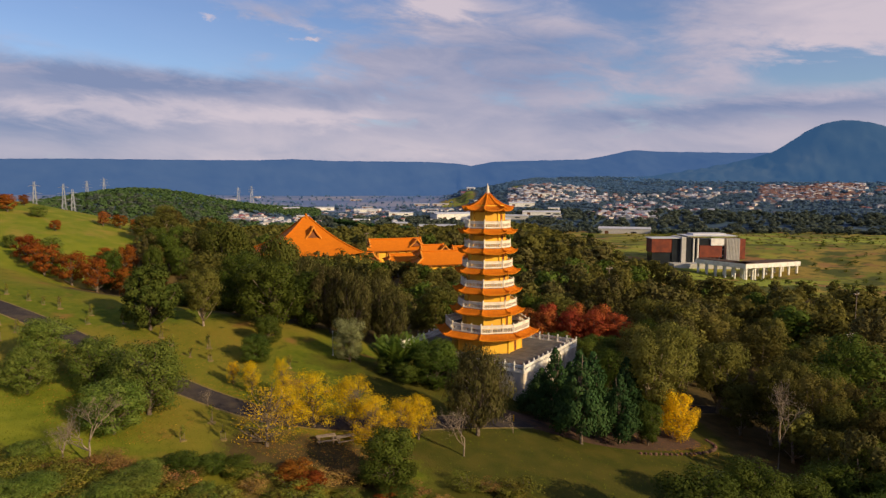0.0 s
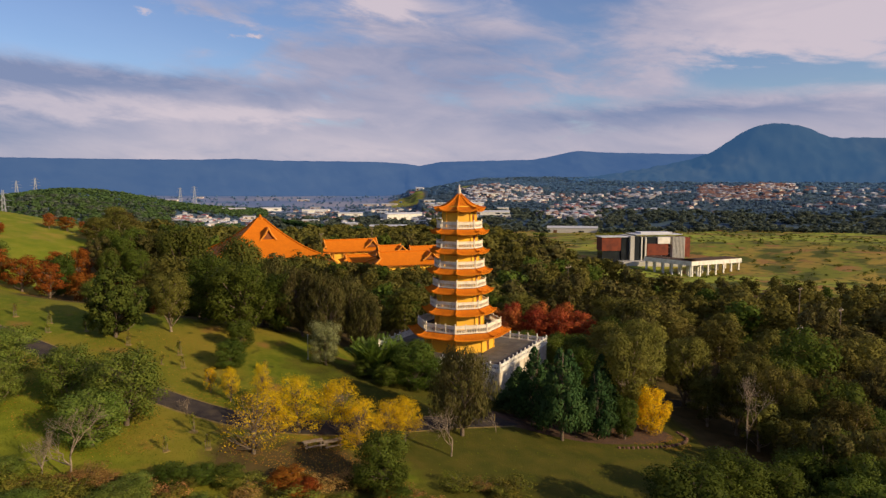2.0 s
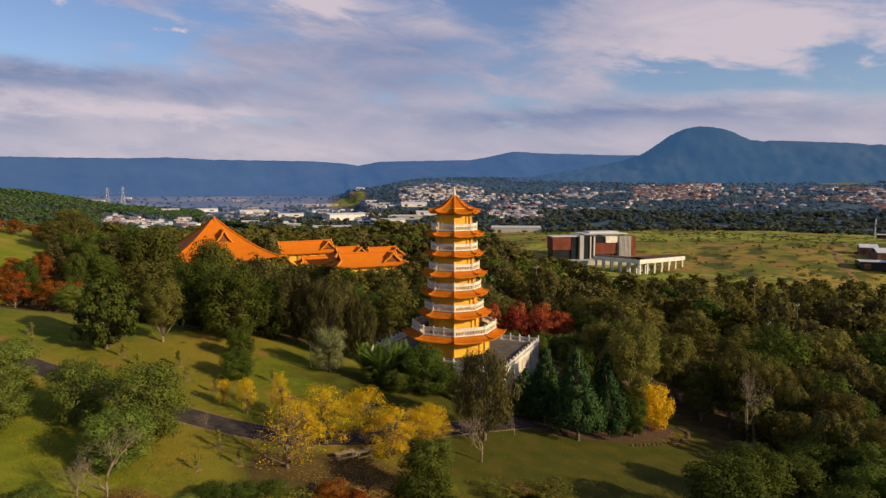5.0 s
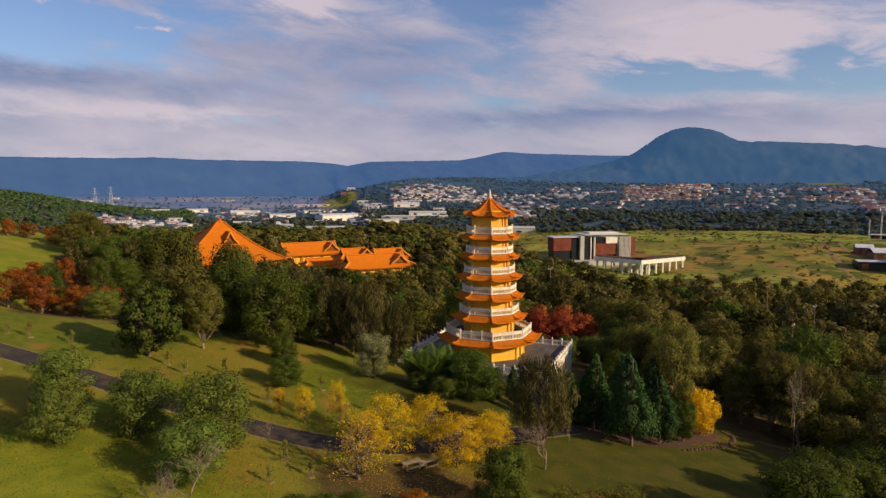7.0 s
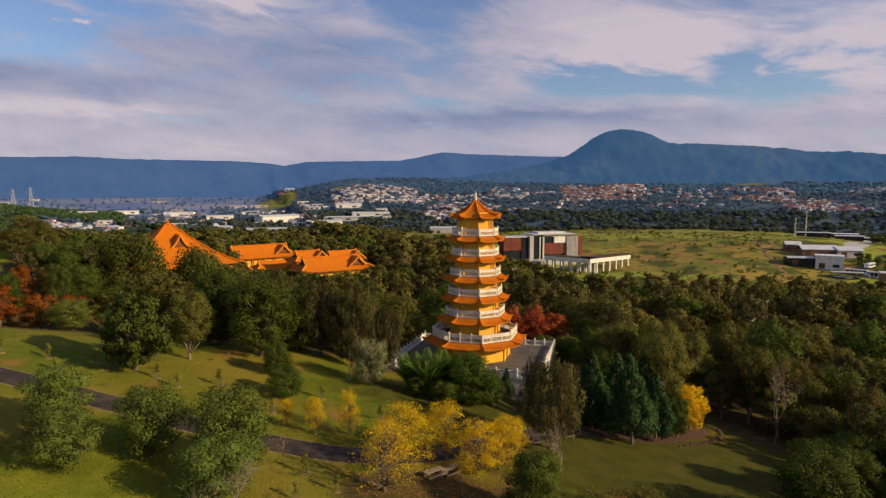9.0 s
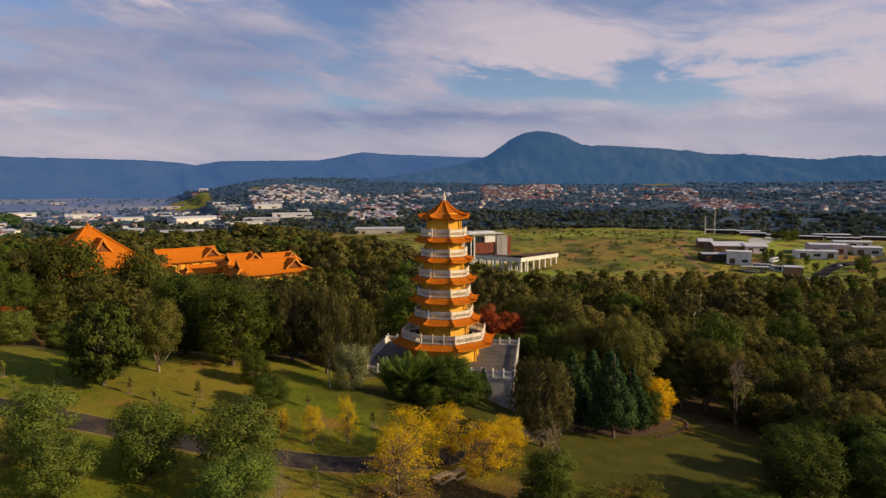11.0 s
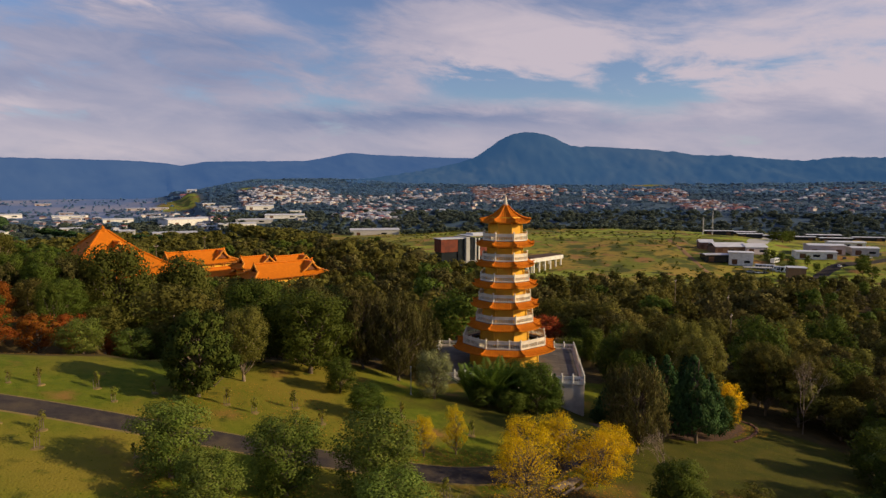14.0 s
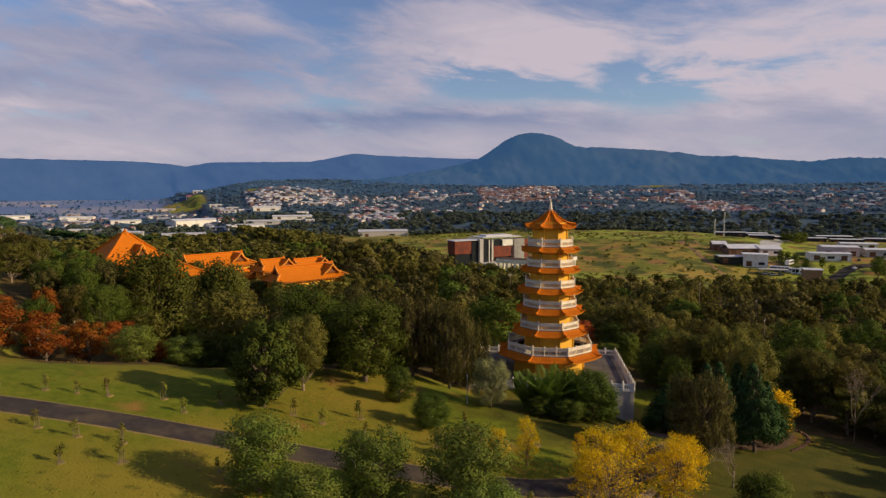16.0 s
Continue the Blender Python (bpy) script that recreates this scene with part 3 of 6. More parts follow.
# kind: bark, leaf, trunk share of the height, clumps, sprays, spray size, clump flatness, droop, form
KINDS = {
    "gum": (BARK_PALE, "gum", 0.22, 32, 12000, 0.118, 0.72, 0.2, "round"),
    "dense": (BARK, "dense", 0.04, 34, 14000, 0.122, 0.85, 0.2, "oval"),
    "dome": (BARK, "dome", 0.04, 52, 18000, 0.125, 0.85, 0.3, "oval"),
    "pine": (BARK, "pine", 0.02, 60, 13000, 0.155, 1.0, 0.9, "feather"),
    "pale": (BARK, "pale", 0.05, 34, 15000, 0.108, 0.85, 0.2, "oval"),
    "grey": (BARK, "grey", 0.05, 30, 13000, 0.11, 0.9, 0.2, "oval"),
    "conifer": (BARK, "conifer", 0.15, 40, 9000, 0.165, 0.7, 0.5, "cone"),
    "casuarina": (BARK, "casuarina", 0.12, 90, 13000, 0.20, 1.9, 2.6, "feather"),
    "red": (BARK, "red", 0.12, 22, 5000, 0.165, 0.8, 0.3, "round"),
    "rust": (BARK, "rust", 0.12, 22, 4600, 0.165, 0.75, 0.3, "round"),
    "yellow": (BARK, "yellow", 0.05, 110, 6500, 0.095, 0.8, 0.3, "open"),
    "sparse": (BARK, "yellow", 0.12, 120, 1900, 0.085, 0.8, 0.3, "open"),
    "gold": (BARK, "yellow", 0.05, 34, 7500, 0.13, 0.9, 0.3, "oval"),
    "scrub": (BARK, "scrub", 0.03, 22, 1700, 0.19, 0.8, 0.2, "low"),
    "dry": (BARK, "dry", 0.03, 20, 1300, 0.18, 0.9, 0.2, "low"),
    "woodgum": (BARK_PALE, "gum", 0.12, 24, 4200, 0.175, 0.72, 0.2, "round"),
    "wooddense": (BARK, "dense", 0.12, 24, 4200, 0.175, 0.85, 0.2, "oval"),
    "woodcasuarina": (BARK, "casuarina", 0.10, 30, 4000, 0.18, 1.3, 1.2, "feather"),
}
REF_H, REF_R = 10.0, 4.0               # every tree is made at this size and scaled where it stands


def clumps_of(form, clumps, share, rng):
    """Where the leafy clumps of a crown sit, and how large they are."""
    h, R = REF_H, REF_R
    z0 = h * share
    cs, rs = [], []
    for i in range(clumps):
        u = (i + rng.random()) / clumps
        a = i * 2.399 + rng.random() * 0.9
        if form == "cone":
            z = z0 + (h - z0) * (0.06 + 0.90 * u)
            reach = R * 0.78 * (1 - u) ** 0.85 * (0.75 + 0.4 * rng.random())
            r = R * (0.34 * (1 - u) + 0.10)
        elif form == "low":
            z = h * (0.22 + 0.42 * rng.random())
            reach = R * math.sqrt(u) * 0.78
            r = R * (0.26 + 0.16 * rng.random())
        else:
            t = 2 * u - 1
            prof = math.sqrt(max(0.0, 1 - abs(t) ** (2.2 if form == "oval" else 1.8)))
            z = z0 + (h - z0) * (0.5 + 0.40 * t)
            reach = R * 0.72 * (0.30 + 0.7 * prof) * math.sqrt(rng.random() * 0.7 + 0.3)
            if form == "feather":
                reach = R * 0.86 * (0.22 + 0.78 * prof) * math.sqrt(rng.random() * 0.85 + 0.15)
            if form == "open":
                z = z0 + (h - z0) * (0.12 + 0.82 * rng.random())
                reach = R * 0.92 * math.sqrt(rng.random()) * (0.55 + 0.45 * math.sin(math.pi * min(1, (z - z0) / (h - z0) + 0.12)))
            r = R * (0.20 + 0.20 * rng.random()) * (0.80 if form == "open" else 0.62 if form == "feather" else 1.0)
            if form == "round":
                r *= 0.95
        cs.append((reach * math.cos(a), reach * math.sin(a), z)); rs.append(r)
    if form == "cone":
        cs.append((0, 0, h - 0.5)); rs.append(0.5)
    elif form not in ("open", "low", "feather"):
        cs.append((0, 0, z0 + (h - z0) * 0.52)); rs.append(R * 0.55)
        cs.append((0.2 * R, -0.1 * R, z0 + (h - z0) * 0.78)); rs.append(R * 0.42)
    return cs, rs


def make_tree(kind, seed, name, label, category):
    bark, leaf, share, clumps, count, size, flat, droop, form = KINDS[kind]
    rng = np.random.default_rng(seed)
    h, R = REF_H, REF_R
    z0 = h * share
    cs, rs = clumps_of(form, clumps, share, rng)
    thing = root(name, None, label=label, category=category)
    f = Form()
    lean = rng.normal(size=2) * 0.25
    far = kind.startswith("wood")
    top = h * (0.94 if form == "cone" else 0.62 if form != "low" else 0.3)
    t0 = 0.20 if form != "low" else 0.08
    spine = [(lean[0] * (i / 5) ** 1.5 * 2, lean[1] * (i / 5) ** 1.5 * 2, -0.6 + (top + 0.6) * i / 5) for i in range(6)]
    f.tube(spine, [t0 * 1.5, t0 * 1.05, t0 * 0.9, t0 * 0.7, t0 * 0.5, t0 * 0.2], 5 if far else 7)
    for c, r in zip(cs[:(4 if far else len(cs))], rs):
        j = min(4, max(1, int(5 * (c[2] - r) / top * 0.75)))
        branch_form(f, spine[j], c, t0 * (0.20 if form == "open" else 0.42), 0.015 if form == "open" else 0.03, rng, 0.08, 3 if far else 4, 4)
    part("trunk", f, bark, thing, smooth=True)
    part("crown", leaf_mesh("crown", LEAF[leaf], cs, rs, count, size, rng, flat, droop, 0.1 if form == "open" else 0.35, 0.24 if kind == "casuarina" else 0.62), None, thing)
    return thing


def make_bare(seed, name, label, bark, spread=0.55, twigs=3, levels=4):
    """A leafless tree: forked limbs down to fine twigs."""
    rng = np.random.default_rng(seed)
    thing = root(name, None, label=label, category="tree")
    f = Form()

    def grow(p, d, length, r, level):
        q = p + d * length
        pts = branch_form(f, p, q, r, r * 0.62, rng, 0.06, 3, 5 if level < 2 else 3)
        if level >= levels:
            return
        for i in range(twigs if level else twigs + 1):
            nd = (d + Vector(rng.normal(size=3)) * spread + Vector((0, 0, 0.18))).normalized()
            start = pts[-1] if i < 2 else pts[2]
            grow(start, nd, length * (0.58 + 0.25 * rng.random()), r * 0.58, level + 1)

    grow(Vector((0, 0, -0.4)), Vector((0.05, 0.02, 1)).normalized(), 3.2, 0.13, 0)
    part("trunk", f, bark, thing, smooth=True)
    return thing


PROTO = {}


def plant(kind, x, y, h, r, variants=3, name="tree", label="", category="tree", group=""):
    """Stands a tree of this kind on the ground, h metres high and r metres in crown radius."""
    v = random.randrange(variants)
    m = pose(x, y, ground_at(x, y) - 0.05, random.uniform(-2.5, 2.5), random.uniform(-2.5, 2.5), random.uniform(0, 360)) @ Matrix.Diagonal((r / REF_R, r / REF_R, h / REF_H, 1))
    key = (kind, v, label)
    if key not in PROTO:
        base = PROTO.get((kind, v))
        if base is None:
            if kind == "bare":
                base = make_bare(7 + v * 13, name, label, BARK_PALE, 0.46 + 0.07 * v, 3, 5)
            else:
                base = make_tree(kind, 101 + v * 17 + len(kind) * 5, name, label, category)
            PROTO[(kind, v)] = base
            base.matrix_basis = m
            ob = base
        else:
            ob = copy_thing(base, m)
            ob.scale = (r / REF_R, r / REF_R, h / REF_H)
        PROTO[key] = ob
        ob.name = name
    else:
        src = PROTO[(kind, v)]
        ob = copy_thing(src, m)
    ob.matrix_basis = m
    return tagged(ob, label=label, category=category, group=group)



def joined_wood(name, spots, material, count, size, label, seed, clumps=9, form="round"):
    """Many crowns far off, joined into one mesh: spots are (x, y, height, radius)."""
    rng = np.random.default_rng(seed)
    moulds = []
    for _ in range(6):
        cs, rs = clumps_of(form, clumps, 0.06, rng)
        me = leaf_mesh("mould", material, cs, rs, count, size, rng, 0.75, 0.2)
        co, nor = np.zeros(len(me.vertices) * 3), np.zeros(len(me.vertices) * 3)
        me.vertices.foreach_get("co", co)
        me.corner_normals.foreach_get("vector", nor)
        moulds.append((co.reshape(-1, 3), nor.reshape(-1, 3)))
        bpy.data.meshes.remove(me)
    out, turns = [], []
    for x, y, h, r in spots:
        v, t = moulds[rng.integers(6)]
        a = rng.random() * 6.283
        c, s = math.cos(a), math.sin(a)
        k = r / REF_R
        out.append(np.stack([(v[:, 0] * c - v[:, 1] * s) * k + x, (v[:, 0] * s + v[:, 1] * c) * k + y, v[:, 2] * h / REF_H + ground_at(x, y) - 0.3], 1))
        turns.append(np.stack([t[:, 0] * c - t[:, 1] * s, t[:, 0] * s + t[:, 1] * c, t[:, 2]], 1))
    me = leaf_sheet(name, material, np.concatenate(out), np.concatenate(turns))
    return tagged(new(name, me), label, "woodland", kind="stuff")


# ---- pagoda and its terrace ----
PX, PY, FACING = 8.1, 114.8, 34.0      # the tower's axis, and the way its back faces (degrees clockwise from +y)
FLOOR = 10.9                           # the terrace's floor
SITE = pose(PX, PY, 0, 0, 0, -FACING)  # local +y looks to the back, +x to the east side


def octagon(r, z, turn=22.5):
    return [Vector((r * math.sin(radians(turn + 45 * k)), r * math.cos(radians(turn + 45 * k)), z)) for k in range(8)]


def skirt_point(k, s, t, r_in, z_in, r_out, z_out, flare):
    """A point on roof face k: s across from corner to corner, t down from the top to the eave; corners flare up."""
    a, b = octagon(1, 0)[k], octagon(1, 0)[(k + 1) % 8]
    r = r_in + (r_out - r_in) * t
    e = abs(2 * s - 1)
    p = (a + (b - a) * s) * (r * (1 + 0.018 * t * e ** 6))
    sag = (z_in - z_out) * 0.16 * math.sin(math.pi * t)
    p.z = z_in + (z_out - z_in) * t - sag + flare * t * t * e ** 4
    return p


def tiled_roof(parent, r_in, z_in, r_out, z_out, flare, rib=0.36, rows=5):
    """A ring of eight sloping tiled faces with raised tile rolls, an eave board and hip ridges."""
    for k in range(8):
        f, m = Form(), 10
        top = [[skirt_point(k, j / m, i / rows, r_in, z_in, r_out, z_out, flare) for j in range(m + 1)] for i in range(rows + 1)]
        f.rings(top, closed=False, caps=False)
        low = [p - Vector((0, 0, 0.22)) for p in top[-1]]
        f.rings([top[-1], low], closed=False, caps=False)
        under = [Vector((p.x * r_in / r_out * 0.8, p.y * r_in / r_out * 0.8, z_out - 0.12)) for p in low]
        f.rings([low, under], closed=False, caps=False)
        slope = part("roof_slope", f, TILE, parent)
        wide = (top[-1][-1] - top[-1][0]).length
        g, count = Form(), max(4, int(wide / rib))
        for c in range(count):
            s = (c + 0.5) / count
            line = []
            for i in range(rows + 1):
                t = i / rows
                r = r_in + (r_out - r_in) * t
                sl = 0.5 + (s - 0.5) * (r_out / r)
                if not 0.01 < sl < 0.99:
                    continue
                line.append(skirt_point(k, sl, t, r_in, z_in, r_out, z_out, flare) + Vector((0, 0, 0.02)))
            if len(line) > 1:
                line.append(line[-1] + Vector((0, 0, -0.10)) + (line[-1] - line[-2]).normalized() * 0.06)
                g.tube(line, [0.045] * len(line), 5)
        tagged(part("tile_roll_ribbing", g, TILE, slope), kind="stuff")
        h = Form()
        hip = [skirt_point(k, 0, i / 6, r_in, z_in, r_out, z_out, flare) + Vector((0, 0, 0.08)) for i in range(7)]
        d = (hip[-1] - hip[-2]).normalized()
        hip.append(hip[-1] + d * 0.16 + Vector((0, 0, 0.06)))
        h.tube(hip, [0.12] * 6 + [0.14, 0.09], 6)
        part("hip_ridge", h, TILE, parent)


def baluster_panel(a, b, z, high):
    """One run of white balustrade between two posts: kerb, balusters, middle and top rails."""
    f = Form()
    a, b = Vector((a.x, a.y, 0)), Vector((b.x, b.y, 0))
    d = b - a
    n, turn = d.length, Matrix.Translation((a + b) / 2) @ Matrix.Rotation(math.atan2(d.y, d.x), 4, 'Z')
    w = n / 2 - 0.09
    f.box(-w, -0.09, z, w, 0.09, z + 0.22, turn)
    f.box(-w, -0.05, z + high * 0.60, w, 0.05, z + high * 0.68, turn)
    f.box(-w, -0.08, z + high - 0.16, w, 0.08, z + high, turn)
    f.box(-w, -0.03, z + high * 0.68, w, 0.03, z + high - 0.16, turn)
    count = max(3, int(n / 0.30))
    for i in range(count):
        x = -w + (i + 0.5) * 2 * w / count
        f.box(x - 0.055, -0.045, z + 0.22, x + 0.055, 0.045, z + high * 0.60, turn)
    return f


def baluster_post(p, z, high, r=0.13):
    f = Form()
    f.lathe([(r * 1.25, z), (r * 1.25, z + 0.2), (r, z + 0.24), (r, z + high - 0.05), (r * 1.3, z + high), (r * 1.3, z + high + 0.07), (r * 0.8, z + high + 0.12), (r * 1.0, z + high + 0.24), (r * 0.5, z + high + 0.33)], 8, (p.x, p.y, 0))
    return f


def build_pagoda():
    tower = root("pagoda", SITE, label="tall eight-sided yellow pagoda with orange tiled roofs and white balconies", category="pagoda")
    # balcony floor, rail height, eave height, rail radius, eave radius, wall radius above
    levels = [(14.85, 1.45, 13.85, 7.65, 9.35, 4.45), (18.75, 1.25, 17.60, 5.30, 6.75, 4.05), (22.45, 1.25, 21.30, 4.80, 6.20, 3.75), (25.90, 1.25, 24.80, 4.50, 5.90, 3.50), (29.45, 1.25, 28.40, 4.15, 5.35, 3.25), (32.95, 1.25, 31.90, 4.05, 5.25, 3.05)]
    walls = [(FLOOR + 0.01, levels[0][0], 6.35)] + [(lv[0], (levels[i + 1][0] if i < 5 else 37.0), lv[5]) for i, lv in enumerate(levels)]
    for n, (z0, z1, r) in enumerate(walls):
        f = Form()
        f.rings([octagon(r, z0), octagon(r * 0.985, z1)])
        wall = part("storey_wall", f, YELLOW, tower, "yellow rendered wall")
        roof_z = z1 - 1.0 if n < 6 else 36.1
        for k in range(8):
            p = octagon(r + 0.02, 0)[k]
            g = Form()
            g.lathe([(0.20, z0 + 0.004), (0.20, z0 + 0.3), (0.15, z0 + 0.35), (0.15, roof_z)], 8, (p.x, p.y, 0))
            part("corner_column", g, YELLOW, tower, "round yellow column")
            # door or window openings, framed
            a = radians(45 * k)
            m = Matrix.Rotation(-a, 4, 'Z') @ Matrix.Translation((0, r * math.cos(radians(22.5)), 0))
            half = r * math.sin(radians(22.5))
            tall = min(2.3, roof_z - z0 - 0.5)
            if k in (0, 2, 6):
                w = min(0.24, half * 0.2)
                d = Form()
                d.box(-w, -0.12, z0 + 0.05, w, 0.03, z0 + tall, m)
                part("door", d, DARK, wall, "dark doorway")
                fr = Form()
                fr.box(-w - 0.14, -0.05, z0 + 0.05, -w, 0.09, z0 + tall + 0.14, m)
                fr.box(w, -0.05, z0 + 0.05, w + 0.14, 0.09, z0 + tall + 0.14, m)
                fr.box(-w, -0.05, z0 + tall, w, 0.09, z0 + tall + 0.14, m)
                part("door_frame", fr, OCHRE, wall, "ochre door frame")
        band = Form()
        band.rings([octagon(r + 0.10, roof_z - 0.35), octagon(r + 0.16, roof_z - 0.05)])
        part("cornice", band, OCHRE, tower, "ochre band under the roof")
    for z, high, eave, rr, re, rw in levels:
        tiled_roof(tower, rr + 0.12, z - 0.06, re, eave + 0.2, 0.34)
        slab = Form()
        slab.rings([octagon(rr + 0.16, z - 0.22), octagon(rr + 0.16, z)])
        part("balcony_floor", slab, PAVING, tower, "grey balcony floor")
        ring = octagon(rr, 0)
        for k in range(8):
            part("balustrade_panel", baluster_panel(ring[k], ring[(k + 1) % 8], z + 0.002, high), CREAM, tower, "white balustrade panel")
            part("balustrade_post", baluster_post(ring[k], z, high), CREAM, tower)
        if rr > 6:                      # the wide lowest gallery has posts between the corners too
            for k in range(8):
                for s in (1 / 3, 2 / 3):
                    part("balustrade_post", baluster_post(ring[k].lerp(ring[(k + 1) % 8], s), z, high - 0.05, 0.10), CREAM, tower)
    # the crowning roof, steep and hollow
    tiled_roof(tower, 0.30, 39.05, 4.60, 36.15, 0.45, 0.36, 10)
    fin = Form()
    fin.lathe([(0.42, 38.8), (0.46, 39.05), (0.30, 39.2), (0.34, 39.4), (0.24, 39.6), (0.27, 39.8), (0.17, 40.1), (0.18, 40.3), (0.06, 40.6), (0.03, 40.95)], 12)
    part("finial", fin, CREAM, tower, "slender golden finial", True)


def build_terrace():
    hu, hv = 10.8, 13.1                 # half depth (y) and half width (x)
    site = root("terrace", SITE, label="pale walled stone terrace with white balustrade under the pagoda", category="terrace")
    base = FLOOR - 8.5
    for x0, y0, x1, y1 in ((-hv, -hu, hv, -hu + 0.5), (-hv, hu - 0.5, hv, hu), (-hv, -hu + 0.5, -hv + 0.5, hu - 0.5), (hv - 0.5, -hu + 0.5, hv, hu - 0.5)):
        f = Form()
        f.box(x0, y0, base, x1, y1, FLOOR - 0.12)
        wall = part("retaining_wall", f, WALLSTONE, site, "pale rendered retaining wall")
        g = Form()
        g.box(x0 - 0.12, y0 - 0.12, FLOOR - 0.40, x1 + 0.12, y1 + 0.12, FLOOR - 0.14)
        part("coping", g, WHITE, wall)
    for ix in range(6):                 # pilasters of the walls
        x = -hv + 0.3 + ix * (2 * hv - 0.6) / 5
        f = Form()
        f.box(x - 0.25, -hu - 0.08, base, x + 0.25, -hu + 0.01, FLOOR - 0.45)
        part("wall_pilaster", f, WALLSTONE, site)
    for iy in range(5):
        y = -hu + 0.3 + iy * (2 * hu - 0.6) / 4
        f = Form()
        f.box(hv - 0.01, y - 0.25, base, hv + 0.08, y + 0.25, FLOOR - 0.45)
        part("wall_pilaster", f, WALLSTONE, site)
    # paving slabs
    n, k = 9, 8
    bed = Form()
    bed.box(-hv + 0.5, -hu + 0.5, FLOOR - 0.5, hv - 0.5, hu - 0.5, FLOOR - 0.06)
    part("bed", bed, PAVING, site)
    sx, sy = (2 * hv - 1) / n, (2 * hu - 1) / k
    slab = Form()
    slab.box(-sx / 2 + 0.03, -sy / 2 + 0.03, -0.10, sx / 2 - 0.03, sy / 2 - 0.03, 0)
    me = slab.mesh("paving_slab", PAVING)
    for i in range(n):
        for j in range(k):
            part("paving_slab", me, PAVING, site, m=pose(-hv + 0.5 + (i + 0.5) * sx, -hu + 0.5 + (j + 0.5) * sy, FLOOR + random.uniform(-0.008, 0.008)))
    # balustrade round the edge, open at the stair
    runs = [((hv, -hu), (hv, hu), 12), ((hv, hu), (-hv, hu), 14), ((-hv, hu), (-hv, -hu), 12), ((-hv, -hu), (-2.6, -hu), 6), ((2.6, -hu), (hv, -hu), 6)]
    for (ax, ay), (bx, by), c in runs:
        a, b = Vector((ax, ay, 0)), Vector((bx, by, 0))
        for i in range(c):
            p, q = a.lerp(b, i / c), a.lerp(b, (i + 1) / c)
            part("balustrade_panel", baluster_panel(p, q, FLOOR - 0.13, 1.0), WHITE, site, "white balustrade panel")
            part("balustrade_post", baluster_post(p, FLOOR - 0.13, 1.15, 0.14), WHITE, site)
    for x, y in ((-2.6, -hu), ):
        part("balustrade_post", baluster_post(Vector((x, y, 0)), FLOOR - 0.13, 1.15, 0.14), WHITE, site)
    # front stair with sloping cheek walls
    for i in range(22):
        f = Form()
        f.box(-2.3, -hu - 0.32 * (i + 1), FLOOR - 0.17 * (i + 1) - 1.0, 2.3, -hu - 0.32 * i, FLOOR - 0.17 * (i + 1))
        part("step", f, PAVING, site)
    run, drop = 22 * 0.32, 22 * 0.17
    for sx in (-1, 1):
        f = Form()
        a = [(-0.18, 0, FLOOR - drop - 1.5), (0.18, 0, FLOOR - drop - 1.5), (0.18, 0, FLOOR + 0.85), (-0.18, 0, FLOOR + 0.85)]
        f.rings([[(sx * 2.5 + p[0], -hu - 0.02, p[2]) for p in a], [(sx * 2.5 + p[0], -hu - run, p[2] - (drop if p[2] > FLOOR else 0)) for p in a]])
        part("stair_cheek", f, WHITE, site, "sloping white stair parapet")


build_pagoda()
build_terrace()
# ---- the park's trees ----
T_GUM = "grey-barked gum tree with an olive-green crown"
plant("pine", -45.3, 96.0, 10.6, 5.0, label="large dark feathery evergreen on the lawn")
for x, y, h, r in ((-29.6, 106.0, 12.3, 6.2), (-35.5, 112, 12.5, 5.5), (-23.5, 112, 11, 5.0)):
    plant("dense", x, y, h, r, label="large dark-green leafy tree at the lawn's edge")
for x, y, h, r in ((-27.1, 89.8, 4.4, 2.8), (-27.7, 98.2, 4.8, 2.6)):
    plant("dense", x, y, h, r, label="small rounded dark-green tree on the lawn")
plant("gum", -39.2, 101.8, 9.9, 3.6, label="gum tree with a bare pale forked trunk on the lawn")
for x, y, h, r in ((-49.3, 76.5, 6.8, 3.9), (-47.2, 69.7, 5.5, 3.3), (-40.6, 72.5, 7.2, 3.9), (-33.4, 69.6, 8.6, 4.7), (-34.6, 64.2, 6.0, 3.9)):
    plant("pale", x, y, h, r, 4, label="bushy light-green tree below the path", group="trees below the path")
plant("casuarina", 4.4, 77.9, 11.6, 4.7, label="feathery brown-green she-oak in front of the terrace")
for x, y, h, r in ((18.3, 80.8, 13.6, 2.7), (24.1, 83.4, 10.4, 2.2), (14.6, 93.4, 8.4, 2.7), (16.0, 87.6, 12.4, 2.3), (21.5, 90.0, 12.0, 2.5), (27.0, 90.5, 11.5, 2.4), (19.5, 95.5, 9.5, 2.4)):
    plant("conifer", x, y, h * 0.95, r * 1.42, label="dark blue-green conifer in the mulched bed", group="conifers in the bed")
for x, y, h, r in ((31, 112, 9.5, 4.2), (37, 117, 11, 4.6), (43.5, 122, 11.5, 4.6), (28.5, 104.5, 9.0, 3.6), (36, 108.5, 11.5, 4.2)):
    plant("dense", x, y, h, r, label="dark-green leafy tree beside the terrace wall")
plant("dense", 28.3, 84.2, 6.4, 2.5, label="small glossy green tree at the mulched bed")
for x, y, h, r in ((30.8, 91.8, 14.8, 5.5), (38.0, 101.3, 15.5, 5.4), (47.2, 105.5, 13.0, 5.3), (55, 98, 13.0, 4.8), (33.5, 108, 13, 5)):
    plant("gum", x, y, h, r, label="tall olive-green gum tree behind the bed")
